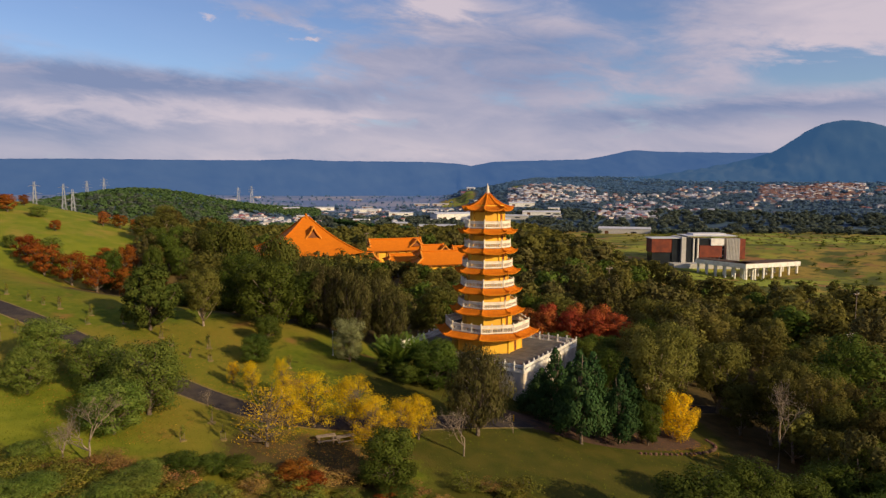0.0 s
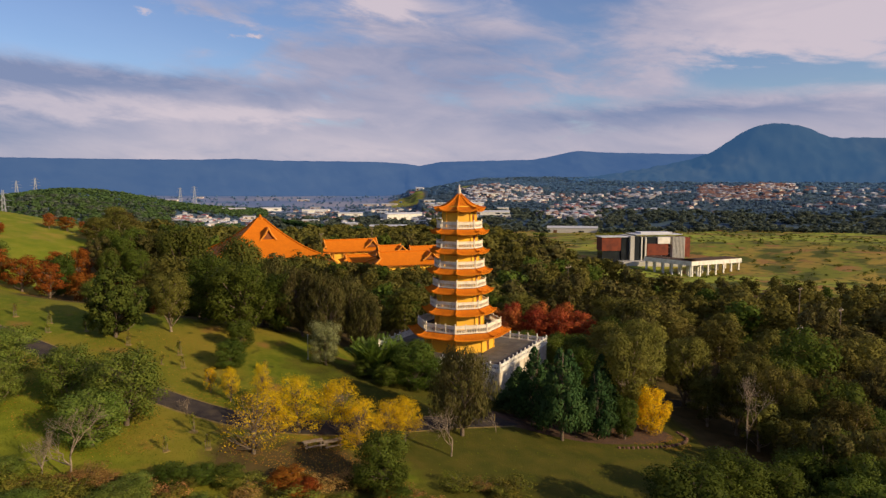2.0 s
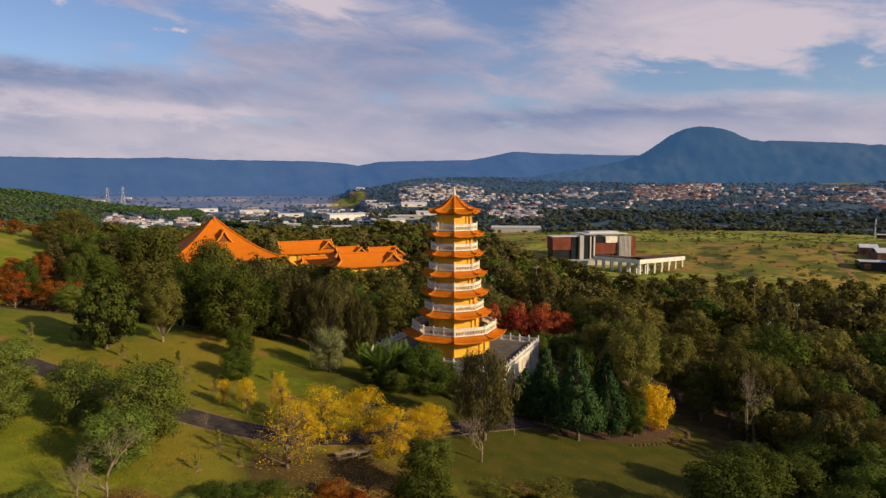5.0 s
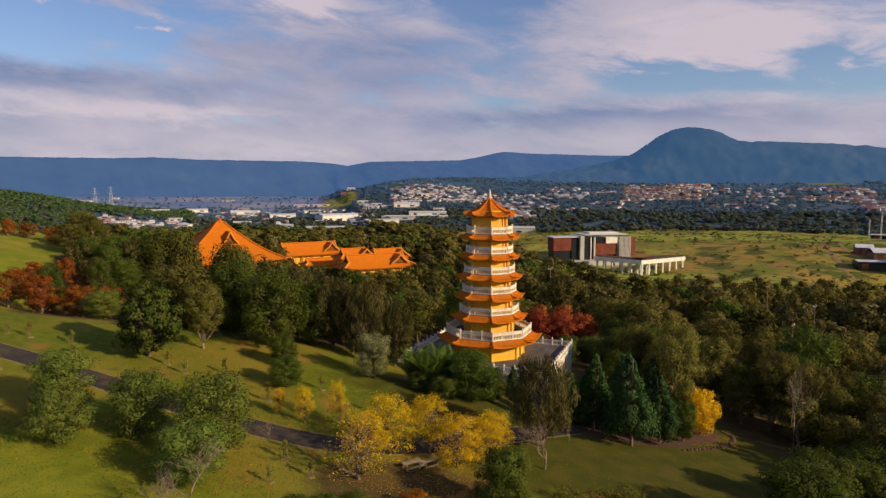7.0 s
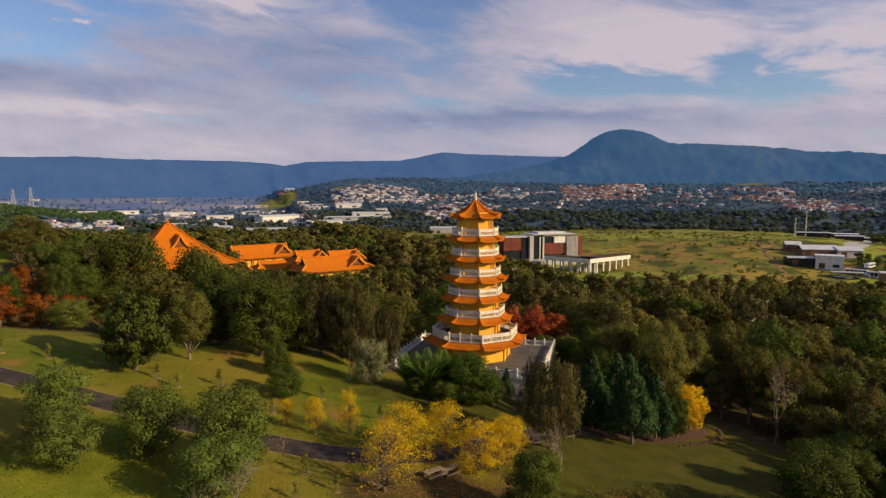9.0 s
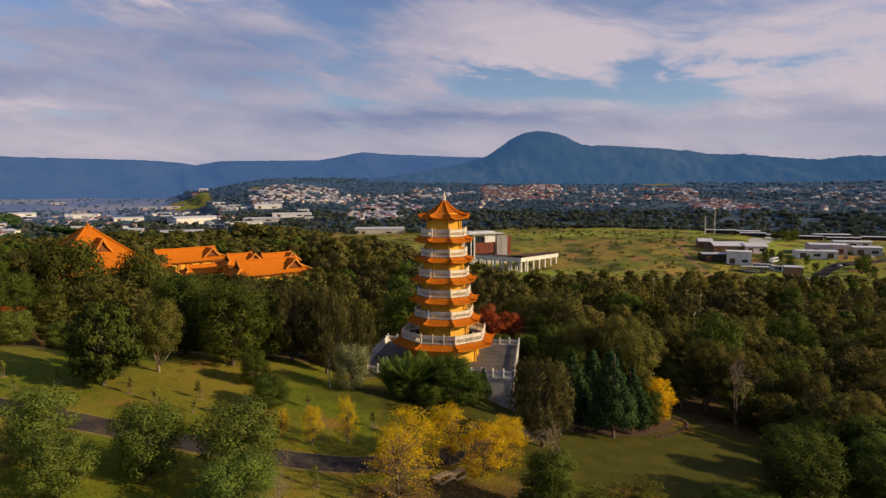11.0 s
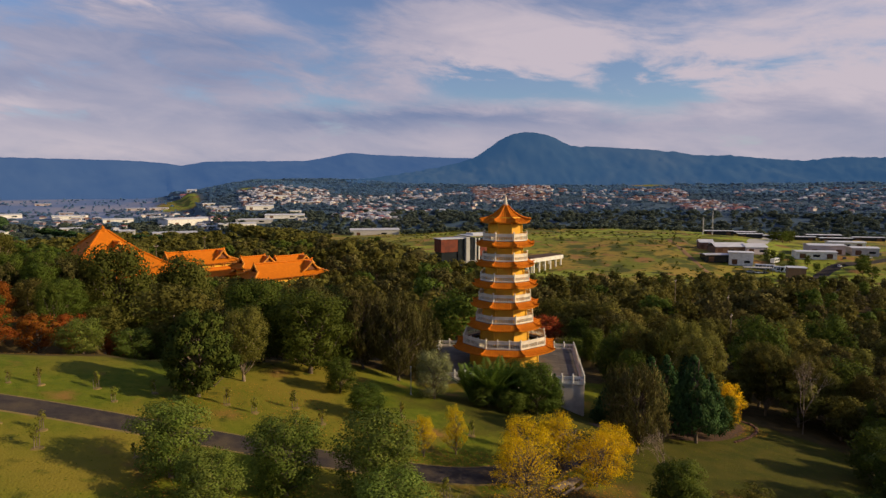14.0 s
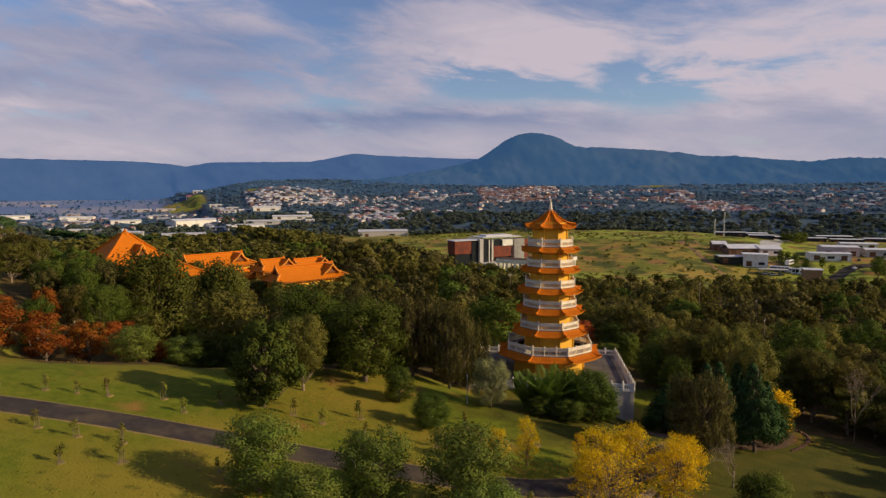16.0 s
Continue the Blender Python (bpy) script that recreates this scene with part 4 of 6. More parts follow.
# Gums of 13 m and up are unseen, added to shade the lawn
for kind, x, y, h, r in (("dense", 52, 74, 9, 4.2), ("gum", 58, 80, 11.5, 4.4), ("dense", 50, 65, 9, 4.6), ("gum", 61, 90, 12, 4.5), ("gum", 55, 85, 10.5, 3.8), ("dense", 64, 83, 10, 4.4), ("gum", 57, 70, 11, 4.6), ("dense", 49, 57, 8.5, 5.0), ("gum", 50, 93, 12.5, 4.2), ("gum", 66, 74, 12, 4.6), ("dense", 63, 66, 10, 4.8), ("gum", 51, 48, 14.5, 5.5), ("gum", 58, 57, 14, 5.0), ("gum", 70, 50, 15, 5.5), ("gum", 76, 58, 15, 5.5), ("gum", 82, 66, 15, 5.5), ("gum", 66, 44, 15, 5.5), ("gum", 90, 75, 15, 5.5), ("gum", 72, 66, 13, 5.0)):
    plant(kind, x, y, h, r, label="leafy tree in the dark wood's edge or out of view beyond, shading the lawn")
plant("gold", 34.0, 88.4, 7.4, 3.3, label="bright yellow autumn tree at the mulched bed")
plant("bare", 46.0, 83.4, 17.0, 3.3, label="tall leafless pale-barked tree at the wood's edge")
plant("gum", 54.7, 89.9, 13.2, 4.6, label=T_GUM)
for x, y, h, r in ((24.5, 57.0, 8.4, 5.6), (32.4, 64.0, 7.6, 4.9), (38.5, 64.5, 6.6, 4.4), (45, 69.5, 7.0, 4.4), (37, 54, 7.5, 5.0), (45, 60, 8.0, 5.0), (53, 65, 8.5, 4.6), (14.0, 55.0, 3.6, 3.4)):
    plant("dense", x, y, h, r, label="dark leafy tree below the lawn")
plant("dense", -5.6, 61.9, 7.0, 3.5, label="dense olive-green tree beside the picnic bench")
for x, y, h, r in ((-15.4, 73.0, 7.0, 3.4), (-10.8, 73.6, 7.0, 3.2), (-8.2, 70.8, 6.4, 3.0), (-5.0, 72.0, 5.8, 2.9), (-3.0, 74.2, 5.6, 2.6), (-18.0, 71.4, 5.6, 2.6)):
    plant("yellow", x, y, h, r, label="yellow-leaved autumn tree beside the path", group="autumn trees by the path")
plant("sparse", -19.3, 66.8, 7.2, 4.0, label="half-bare spreading tree with brown twigs and few yellow leaves")
plant("bare", -33.6, 57.6, 8.6, 3.8, label="leafless pale tree leaning over the brush")
plant("bare", -35.6, 56.8, 5.6, 2.2, label="small leafless dark tree in the brush")
plant("bare", -5.9, 78.4, 3.8, 2.2, label="twiggy leafless shrub tree beside the path")
plant("bare", -28.4, 74.0, 2.6, 1.4, label="small bare sapling at the path's edge")
for x, y, h, r in ((-34.9, 55.8, 1.6, 1.7), (-33.4, 57.0, 1.8, 1.8), (-32.2, 58.2, 2.1, 1.9), (-31.0, 57.6, 1.9, 1.8), (-29.8, 57.4, 1.7, 1.7), (-36.5, 56.0, 1.3, 1.5), (-27.2, 59.2, 1.1, 1.3)):
    plant("dry", x, y, h, r, 3, name="shrub", label="dry golden-brown brush at the lawn's edge", category="shrub", group="undergrowth")
plant("bare", 2.4, 71.6, 7.6, 3.6, label="leaning leafless tree with a blackened trunk")
plant("bare", 9.2, 80.5, 3.6, 1.8, label="small leafless tree beside the path")
for x, y, h, r in ((-20.6, 79.3, 5.6, 1.5), (-24.6, 79.0, 4.6, 1.4), (-27.5, 80.9, 3.4, 1.0), (-12.6, 80.5, 3.2, 1.0)):
    plant("yellow", x, y, h, r, label="young yellow-leaved tree on the grass", group="young trees on the lawn")
plant("grey", -14.6, 97.0, 7.2, 3.2, label="grey-green shrubby tree at the foot of the terrace")
for x, y, h, r in ((-0.8, 92.2, 7.6, 4.4), (2.4, 93.8, 5.6, 2.9), (-0.4, 96.6, 6.6, 3.4), (-5.4, 91.6, 3.4, 2.6), (-8.6, 94.4, 3.0, 2.2)):
    plant("dense", x, y, h, r, label="dense dark evergreen in front of the terrace", group="evergreens before the terrace")
plant("conifer", 7.6, 99.5, 5.6, 1.5, label="slim young conifer at the foot of the terrace")
for x, y, h, r in ((-15.6, 107.5, 13.0, 4.2), (-9.5, 112.5, 11.4, 3.7), (-20.0, 111.0, 12.5, 4.4), (-12.5, 119.0, 12.5, 4.5), (-26, 120, 13, 4.6)):
    plant("casuarina", x, y, h, r, label="drooping brown-green she-oak behind the lawn")
for x, y, h, r in ((-69.0, 124.5, 7.4, 3.8), (-74.5, 125.5, 7.2, 4.0), (-64.0, 127.5, 7.0, 3.6), (-80.5, 126.5, 7.0, 3.8), (-86.0, 130.0, 6.5, 3.4), (-60.0, 131.0, 6.8, 3.2)):
    plant("rust", x, y, h, r, label="rust-red autumn maple behind the lawn", group="red maples")
for x, y, h, r in ((-70.5, 139.5, 9.0, 2.8), (-54.0, 132.5, 6.5, 2.4)):
    plant("rust", x, y, h, r, label="dark-red autumn maple behind the lawn", group="red maples")
plant("dense", -63.0, 137.0, 10.8, 2.7, label="tall pointed green tree behind the lawn")
plant("dense", -71.0, 133.5, 9.0, 3.2, label="green leafy tree behind the maples")
for x, y, h, r in ((-58.0, 121.0, 5.4, 3.9), (-51.5, 121.5, 5.6, 3.6), (-46.0, 124.0, 6.5, 3.4)):
    plant("pale", x, y, h, r, label="round green shrub at the lawn's edge", category="shrub")
for x, y, top, r in ((20, 155, 10.4, 4.6), (25, 151, 10.8, 4.8), (30.5, 149, 11.2, 5.0), (36, 148, 11.4, 4.8), (41, 147, 10.8, 4.2), (33, 155, 11.4, 4.6), (26, 158, 11.2, 4.6), (39, 154, 11.6, 4.6)):
    plant("red", x, y, top - ground_at(x, y), r, label="red-leaved autumn tree behind the terrace", group="red trees behind the terrace")
for x, y, top, r in ((-54.7, 157, 32.0, 8.6), (-41.4, 158, 28.8, 7.6), (-66, 178, 28.5, 8.5), (-30, 150, 24, 7), (-22, 140, 21, 6.5)):
    plant("dome", x, y, top - ground_at(x, y), r, label="huge domed dark-green tree behind the park")
for x, y, h, r in ((22, 130, 6, 3.6), (29, 129, 6, 3.6), (36, 131, 7, 3.8), (43, 133, 8, 4.0), (26, 138, 6, 3.4), (34, 139, 6, 3.6), (46, 141, 9, 4.0), (15, 142, 6, 3.6)):
    plant("dense", x, y, h, r, label="low dark-green tree behind the terrace")


def build_palm_clump(x, y, count, reach, seed):
    """A clumping palm: arching fronds, each a rib with two rows of leaflets."""
    rng = random.Random(seed)
    p = root("palm", pose(x, y, ground_at(x, y)), label="clumping palm with arching bright-green fronds before the terrace", category="palm")
    for i in range(count):
        a, lean = i * 2.4 + rng.uniform(-0.3, 0.3), rng.uniform(0.25, 1.0)
        length = reach * rng.uniform(0.8, 1.15)
        out = Vector((math.cos(a), math.sin(a), 0))
        line = [out * (0.25 + lean * length * 0.62 * t ** 1.5) + Vector((0, 0, length * (1.12 * t - 0.42 * lean * t ** 2.4) - 0.2)) for t in (j / 14 for j in range(15))]
        rib = Form().tube(line, [0.07 - 0.0042 * j for j in range(15)], 4)
        frond = part("rib", rib, LEAF["frond"], p)
        f = Form()
        for j in range(4, 15):
            d = (line[j] - line[j - 1]).normalized()
            side = d.cross(Vector((0, 0, 1))).normalized()
            size = 1.15 * math.sin(math.pi * (j - 2.5) / 13.0) + 0.25
            for s in (-1, 1):
                for k in (0.0, 0.5):
                    b = line[j - 1].lerp(line[j], k)
                    tip = b + (side * s * 0.85 + d * 0.55 + Vector((0, 0, -0.30))) * size
                    m = b.lerp(tip, 0.5) + Vector((0, 0, 0.10))
                    f.add([b, m + d * 0.09, tip, m - d * 0.09], [(0, 1, 2, 3)])
        tagged(part("leaflet_fringe", f, LEAF["frond"], frond), kind="stuff")


build_palm_clump(-6.4, 94.8, 26, 6.5, 3)
build_palm_clump(-3.6, 96.0, 20, 6.2, 9)
build_palm_clump(-8.8, 96.8, 16, 5.6, 14)
rng_court = random.Random(8)
COURT_TREES = []
for cx, cy, half, off, top in ((1.7, 263.3, 17, 9.8, 9.6), (1.7, 263.3, 20, 14.5, 9.2), (-54.3, 259.0, 17, 12.5, 14.6), (-54.3, 259.0, 20, 17.5, 13.5), (-26.0, 281.0, 14, 8.0, 8.8), (-26.0, 281.0, 14, 14.0, 9.0), (-36.0, 268.0, 7, 5.0, 11.0)):
    n = int(2 * half / 4.6)
    for i in range(n + 1):
        s = -half + 2 * half * i / n + rng_court.uniform(-0.8, 0.8)
        x, y = cx + 0.34 * off + 0.94 * s, cy - 0.94 * off + 0.34 * s
        h = top + rng_court.uniform(-1.0, 0.5) - ground_at(x, y)
        COURT_TREES.append((x, y, h, rng_court.uniform(3.0, 4.2)))
joined_wood("woodland", COURT_TREES, LEAF["gum"], 600, 0.5, "leafy trees standing close before the temple halls", 91, 20)
for x, y, h, r in ((-66, 151, 8.0, 3.8), (-61.5, 147, 7.5, 3.6), (-71, 156, 7.5, 3.6), (-57, 150, 8.5, 4.0), (-66, 158, 8.5, 3.8)):
    plant("dense", x, y, h, r, label="green leafy tree behind the maples")
for x, y, h, r in ((-78.2, 166.5, 8.0, 4.2), (-78.5, 183.3, 8.4, 4.2), (-82.6, 188.3, 8.8, 4.2), (-75.0, 169.6, 9.2, 4.2),):
    plant("gum", x, y, h, r, label="olive-green tree below the grassy hill")
# the hill to the west: scattered small autumn trees
rng_hill = random.Random(5)
for i in range(26):
    x = -70 - 75 * rng_hill.random()
    y = 124 + 55 * rng_hill.random() + (-70 - x) * 0.1
    kind = ("rust", "rust", "red", "pale")[i % 4]
    plant(kind, x, y, rng_hill.uniform(3.0, 5.5), rng_hill.uniform(1.8, 3.2), label="small autumn tree on the grassy hill", group="small trees on the hill")


# ---- woods ----
def in_wood(x, y):
    """Where tall trees stand close: the valley behind the terrace and the slope east of the lawn."""
    if abs((x - 8.1) * 0.56 + (y - 114.8) * 0.83) < 17 and abs((x - 8.1) * 0.83 - (y - 114.8) * 0.56) < 18:
        return False
    if x < -48 and (y < 143 or x < -74 - 0.2 * (y - 140)):
        return False
    if y < 118 and x < 48 - 0.06 * (y - 60):
        return False
    if x >= 40 and y < 62:
        return False
    if -4 < (x - 137) * 0.82 - (y - 372) * 0.57 + 30 < 90 and 300 < y < 400 and x > 120:
        return False
    lim = 262 if x < 150 else max(180, 262 - (x - 150) * 0.55)
    if x > 95 and y > lim:
        return False
    if 10 < x < 50 and 112 < y < 162:
        return False
    # the temple court
    u, v = (x + 22) * 0.56 + (y - 300) * 0.83, (x + 22) * 0.83 - (y - 300) * 0.56
    if -27 < u < 44 and -66 < v < 52:
        return False
    return True


def scatter_wood():
    rng = random.Random(11)
    spots = []
    for _ in range(9000):
        y = 40 + 380 * rng.random()
        x = -190 + 470 * rng.random()
        if not in_wood(x, y) or abs(math.degrees(math.atan2(x + 25, y))) > 58:
            continue
        gap = 6.4 if y < 170 else 8.0
        if any((x - a) ** 2 + (y - b) ** 2 < gap * gap for a, b in spots):
            continue
        spots.append((x, y))
    return spots


WOOD = sorted(scatter_wood(), key=lambda p: math.hypot(p[0] - 5, p[1] - 20))
rng_wood = random.Random(23)
BESIDE, BEHIND = {"gum": [], "dense": [], "casuarina": []}, {"gum": [], "dense": [], "casuarina": []}
for i, (x, y) in enumerate(WOOD):
    q = rng_wood.random()
    kind = ("gum" if q < 0.66 else "dense" if q < 0.80 else "casuarina")
    h = rng_wood.choice((rng_wood.uniform(6.5, 9.5), rng_wood.uniform(9, 13), rng_wood.uniform(12, 16))) * (1.0 if y > 130 or x > 50 else 0.9)
    if -75 < x < 40 and 215 < y < 262:
        h = rng_wood.uniform(9.5, 12.0) + (4.0 if x < -38 else 0.0) - ground_at(x, y)
    if x < -45 and y < 215:
        h = max(6.0, min(h, 29.5 - ground_at(x, y)))
    if x > 165:
        h = min(h, 7.5)
    if 95 < x < 205 and y > 205:
        h = min(h, 6.5)
    r = h * rng_wood.uniform(0.42, 0.54)
    if i < 130:
        plant("wood" + kind, x, y, h, r, 4, label={"gum": T_GUM, "dense": "dark-green leafy tree in the wood", "casuarina": "brown-green she-oak in the wood"}[kind], group="trees of the wood")
    elif i < 420:
        BESIDE[kind].append((x, y, h, r))
    else:
        BEHIND[kind].append((x, y, h, r))
for kind, label in (("gum", "olive-green gum wood filling the valley"), ("dense", "dark-green trees scattered through the valley wood"), ("casuarina", "brown-green she-oaks in the valley wood")):
    joined_wood("woodland", BEHIND[kind], LEAF[kind], 400, 0.66, label, 31 + len(kind), 16)
    joined_wood("woodland", BESIDE[kind], LEAF[kind], 1100, 0.36, label, 61 + len(kind), 24)


# ---- undergrowth in the foreground ----
rng_scrub = random.Random(77)
for x0, x1, y0, y1, n, kinds, hs in ((-50, -20, 45, 56.5, 120, ("scrub", "scrub", "pale"), (1.6, 2.8)), (-22, -4, 52, 62.5, 38, ("dry", "scrub", "scrub", "rust"), (1.2, 2.4)), (-8, 14, 54, 65, 32, ("scrub", "scrub", "dry", "dense"), (1.2, 2.4)), (-36, -24, 55.5, 58.5, 7, ("dry", "dry", "scrub"), (1.3, 2.2)), (12, 34, 52, 62, 10, ("scrub", "dense"), (1.5, 3.0))):
    for i in range(n):
        k = kinds[i % len(kinds)]
        h = rng_scrub.uniform(*hs)
        plant(k, rng_scrub.uniform(x0, x1), rng_scrub.uniform(y0, y1), h, h * rng_scrub.uniform(0.8, 1.15), 3, name="shrub", label={"scrub": "tangled yellow-green shrub in the undergrowth", "dry": "dry brown brush in the undergrowth", "rust": "rust-coloured shrub in the undergrowth", "pale": "light-green shrub in the undergrowth", "dense": "dark-green shrub in the undergrowth"}[k], category="shrub", group="undergrowth")
for x, y in ((-25.5, 59.3), (-22.8, 59.9), (-20.4, 60.4)):
    plant("dense", x, y, 1.9, 2.1, name="hedge_shrub", label="low clipped dark-green hedge shrub", category="shrub")
# ---- temple halls ----
def hip_gable_roof(parent, L, D, z_eave, z_ridge, ridge, flare=0.7):
    """A tiled hipped roof with a small upper gable at each end; L, D half sizes at the eave, ridge half length."""
    f = Form()
    n = 8

    def pt(sx, sy, t):
        # t 0 at the eave, 1 at the ridge; the slope is hollow
        z = z_eave + (z_ridge - z_eave) * (0.62 * t + 0.38 * t * t)
        return sx, sy, z

    for s in (-1, 1):
        rows = []
        for i in range(n + 1):
            t = i / n
            half = L + (ridge - L) * min(1, t / 0.55)
            row = []
            for j in range(9):
                e = 2 * j / 8 - 1
                x, y, z = pt(e * half, s * D * (1 - t), t)
                z += flare * (1 - t) ** 3 * e ** 4
                row.append((x, y, z))
            rows.append(row if s < 0 else row[::-1])
        f.rings(rows, closed=False, caps=False)
    k = 0.55
    for s in (-1, 1):
        rows = []
        for i in range(5):
            t = k * i / 4
            half = D * (1 - t)
            row = []
            for j in range(7):
                e = 2 * j / 6 - 1
                z = z_eave + (z_ridge - z_eave) * (0.62 * t + 0.38 * t * t) + flare * (1 - t) ** 3 * e ** 4
                row.append((s * (L + (ridge - L) * i / 4), e * half, z))
            rows.append(row if s > 0 else row[::-1])
        f.rings(rows, closed=False, caps=False)
    part("roof", f, TILE, parent, "orange glazed tile roof", True)
    zk = z_eave + (z_ridge - z_eave) * (0.62 * k + 0.38 * k * k)
    for s in (-1, 1):
        g = Form()
        x = s * (ridge - 0.5)
        g.add([(x, -D * (1 - k), zk), (x, D * (1 - k), zk), (x, 0, z_ridge - 0.05)], [(0, 1, 2) if s > 0 else (2, 1, 0)])
        part("gable", g, GABLE, parent, "brown gable panel, darkened as if shaded")
        for sy in (-1, 1):
            b = Form()
            b.tube([(s * ridge, 0, z_ridge + 0.1), (s * ridge, sy * D * (1 - k) * 0.5, (z_ridge + zk) / 2 - 0.25), (s * ridge, sy * D * (1 - k), zk + 0.1), (s * (L + 0.1), sy * (D + 0.1), z_eave + flare + 0.1)], [0.42, 0.42, 0.42, 0.36], 6)
            part("verge_ridge", b, VERGE_TILE, parent)
    r = Form()
    r.tube([(-ridge - 0.3, 0, z_ridge + 0.75), (-ridge + 0.7, 0, z_ridge + 0.15), (0, 0, z_ridge + 0.08), (ridge - 0.7, 0, z_ridge + 0.15), (ridge + 0.3, 0, z_ridge + 0.75)], [0.3, 0.36, 0.36, 0.36, 0.3], 6)
    part("ridge", r, TILE, parent)
    e = Form()
    e.box(-L + 0.5, -D + 0.5, z_eave - 0.35, L - 0.5, D - 0.5, z_eave - 0.05)
    part("eave_board", e, OCHRE, parent)


def cross_gable(parent, x, front, half, z0, z1):
    """A gabled wing that breaks through the front slope: two tiled slopes, a panel, light verges and a ridge."""
    for s in (-1, 1):
        f = Form()
        low, high = [(x + s * half, front, z0), (x + s * half, 0, z0)], [(x, front - 0.3, z1), (x, 0.4, z1)]
        mid = [(x + s * half * 0.48, front - 0.15, z0 + (z1 - z0) * 0.44), (x + s * half * 0.48, 0, z0 + (z1 - z0) * 0.44)]
        rows = [low, mid, high]
        f.rings(rows if s < 0 else [r[::-1] for r in rows], closed=False, caps=False)
        f.rings([[(p[0], p[1], p[2] - 0.25) for p in r] for r in (rows[::-1] if s < 0 else [r[::-1] for r in rows[::-1]])], closed=False, caps=False)
        part("wing_slope", f, TILE, parent, "orange glazed tile slope", True)
        v = Form()
        v.tube([(x + s * (half + 0.5), front - 0.2, z0 - 0.25), (x + s * half * 0.48, front - 0.3, z0 + (z1 - z0) * 0.46), (x, front - 0.4, z1 + 0.15)], [0.34, 0.34, 0.34], 6)
        part("verge_ridge", v, VERGE_TILE, parent)
    g = Form()
    g.add([(x - half, front + 0.35, z0), (x + half, front + 0.35, z0), (x, front + 0.35, z1 - 0.15)], [(0, 1, 2)])
    part("gable", g, GABLE, parent, "brown gable panel, darkened as if shaded")
    r = Form()
    r.tube([(x, front - 0.6, z1 + 0.55), (x, front, z1 + 0.15), (x, 0.3, z1 + 0.12)], [0.22, 0.26, 0.26], 6)
    part("ridge", r, VERGE_TILE, parent)


def hall(x, y, L, D, z_eave, z_ridge, ridge, turn=20, label="", wing=True):
    g = ground_at(x, y) - 0.5
    h = root("temple_hall", pose(x, y, 0, 0, 0, turn), label=label, category="temple hall", group="temple halls")
    f = Form()
    f.box(-L + 2.2, -D + 2.2, g, L - 2.2, D - 2.2, z_eave - 0.3)
    part("wall", f, YELLOW, h, "yellow rendered walls")
    for sx in range(-3, 4):
        c = Form()
        c.lathe([(0.3, g), (0.3, z_eave - 0.36)], 8, (sx * (L - 1.2) / 3, -D + 1.2, 0))
        part("column", c, OCHRE, h, "round ochre column")
    hip_gable_roof(h, L, D, z_eave, z_ridge, ridge)
    if wing:
        cross_gable(h, 0.58 * L, -0.80 * D, 3.3, z_eave + 0.35 * (z_ridge - z_eave), z_ridge - 0.2)
    return h


def great_hall(x, y, z_peak, z_eave, half, turn):
    """The main hall: a broad pyramid roof with a porch roof before it."""
    g = ground_at(x, y) - 0.5
    h = root("temple_hall", pose(x, y, 0, 0, 0, turn), label="great temple hall under a steep pyramid roof of orange tiles", category="temple hall", group="temple halls")
    f = Form()
    f.box(-half + 3, -half + 3, g, half - 3, half - 3, z_eave - 0.2)
    part("wall", f, YELLOW, h, "yellow rendered walls")
    n, m = 10, 10
    for k in range(4):
        rot = Matrix.Rotation(radians(90 * k), 4, 'Z')
        r = Form()
        rows = []
        for i in range(n + 1):
            t = i / n
            w = 1.2 + (half - 1.2) * t
            z = z_peak - (z_peak - z_eave) * (1.32 * t - 0.32 * t * t)
            rows.append([rot @ Vector((w * (2 * j / m - 1), -w, z + 0.9 * t ** 3 * (2 * j / m - 1) ** 4)) for j in range(m + 1)])
        r.rings(rows[::-1], closed=False, caps=False)
        part("roof_slope", r, TILE, h, "orange glazed tile slope", True)
        t = Form()
        t.tube([rows[i][0] + Vector((0, 0, 0.15)) for i in range(n + 1)], [0.35] * (n + 1), 6)
        part("hip_ridge", t, TILE, h)
    c = Form()
    c.lathe([(1.7, z_peak - 0.3), (1.5, z_peak + 0.3), (0.5, z_peak + 0.8), (0.6, z_peak + 1.2), (0.1, z_peak + 1.9)], 8)
    part("roof_crown", c, TILE, h)
    # a gabled dormer breaking out of the front slope
    cross_gable(h, 1.5, -10.5, 2.8, z_peak - 8.2, z_peak - 3.6)
    return h


great_hall(-59.0, 272.0, 27.4, 12.6, 20.5, 20)
hall(2.6, 266.0, 15.5, 7.0, 8.6, 13.7, 12.4, 16, label="long temple hall with an orange tiled gable roof")
hall(-24.4, 320.0, 16.8, 7.4, 9.0, 14.4, 13.5, label="long temple hall with an orange tiled gable roof")
hall(-17.0, 301.0, 11.0, 4.4, 5.6, 8.8, 9.0, label="low temple gallery with an orange tiled roof")
hall(-5.0, 289.0, 8.0, 5.6, 9.6, 14.0, 5.5, label="small temple hall with an orange tiled gable roof")
hall(11.0, 293.0, 9.0, 5.6, 9.0, 13.2, 7.0, label="small temple hall with an orange tiled gable roof")
hall(-38.0, 286.0, 9.0, 5.5, 5.5, 10.5, 6.5, label="low temple gallery with an orange tiled roof")


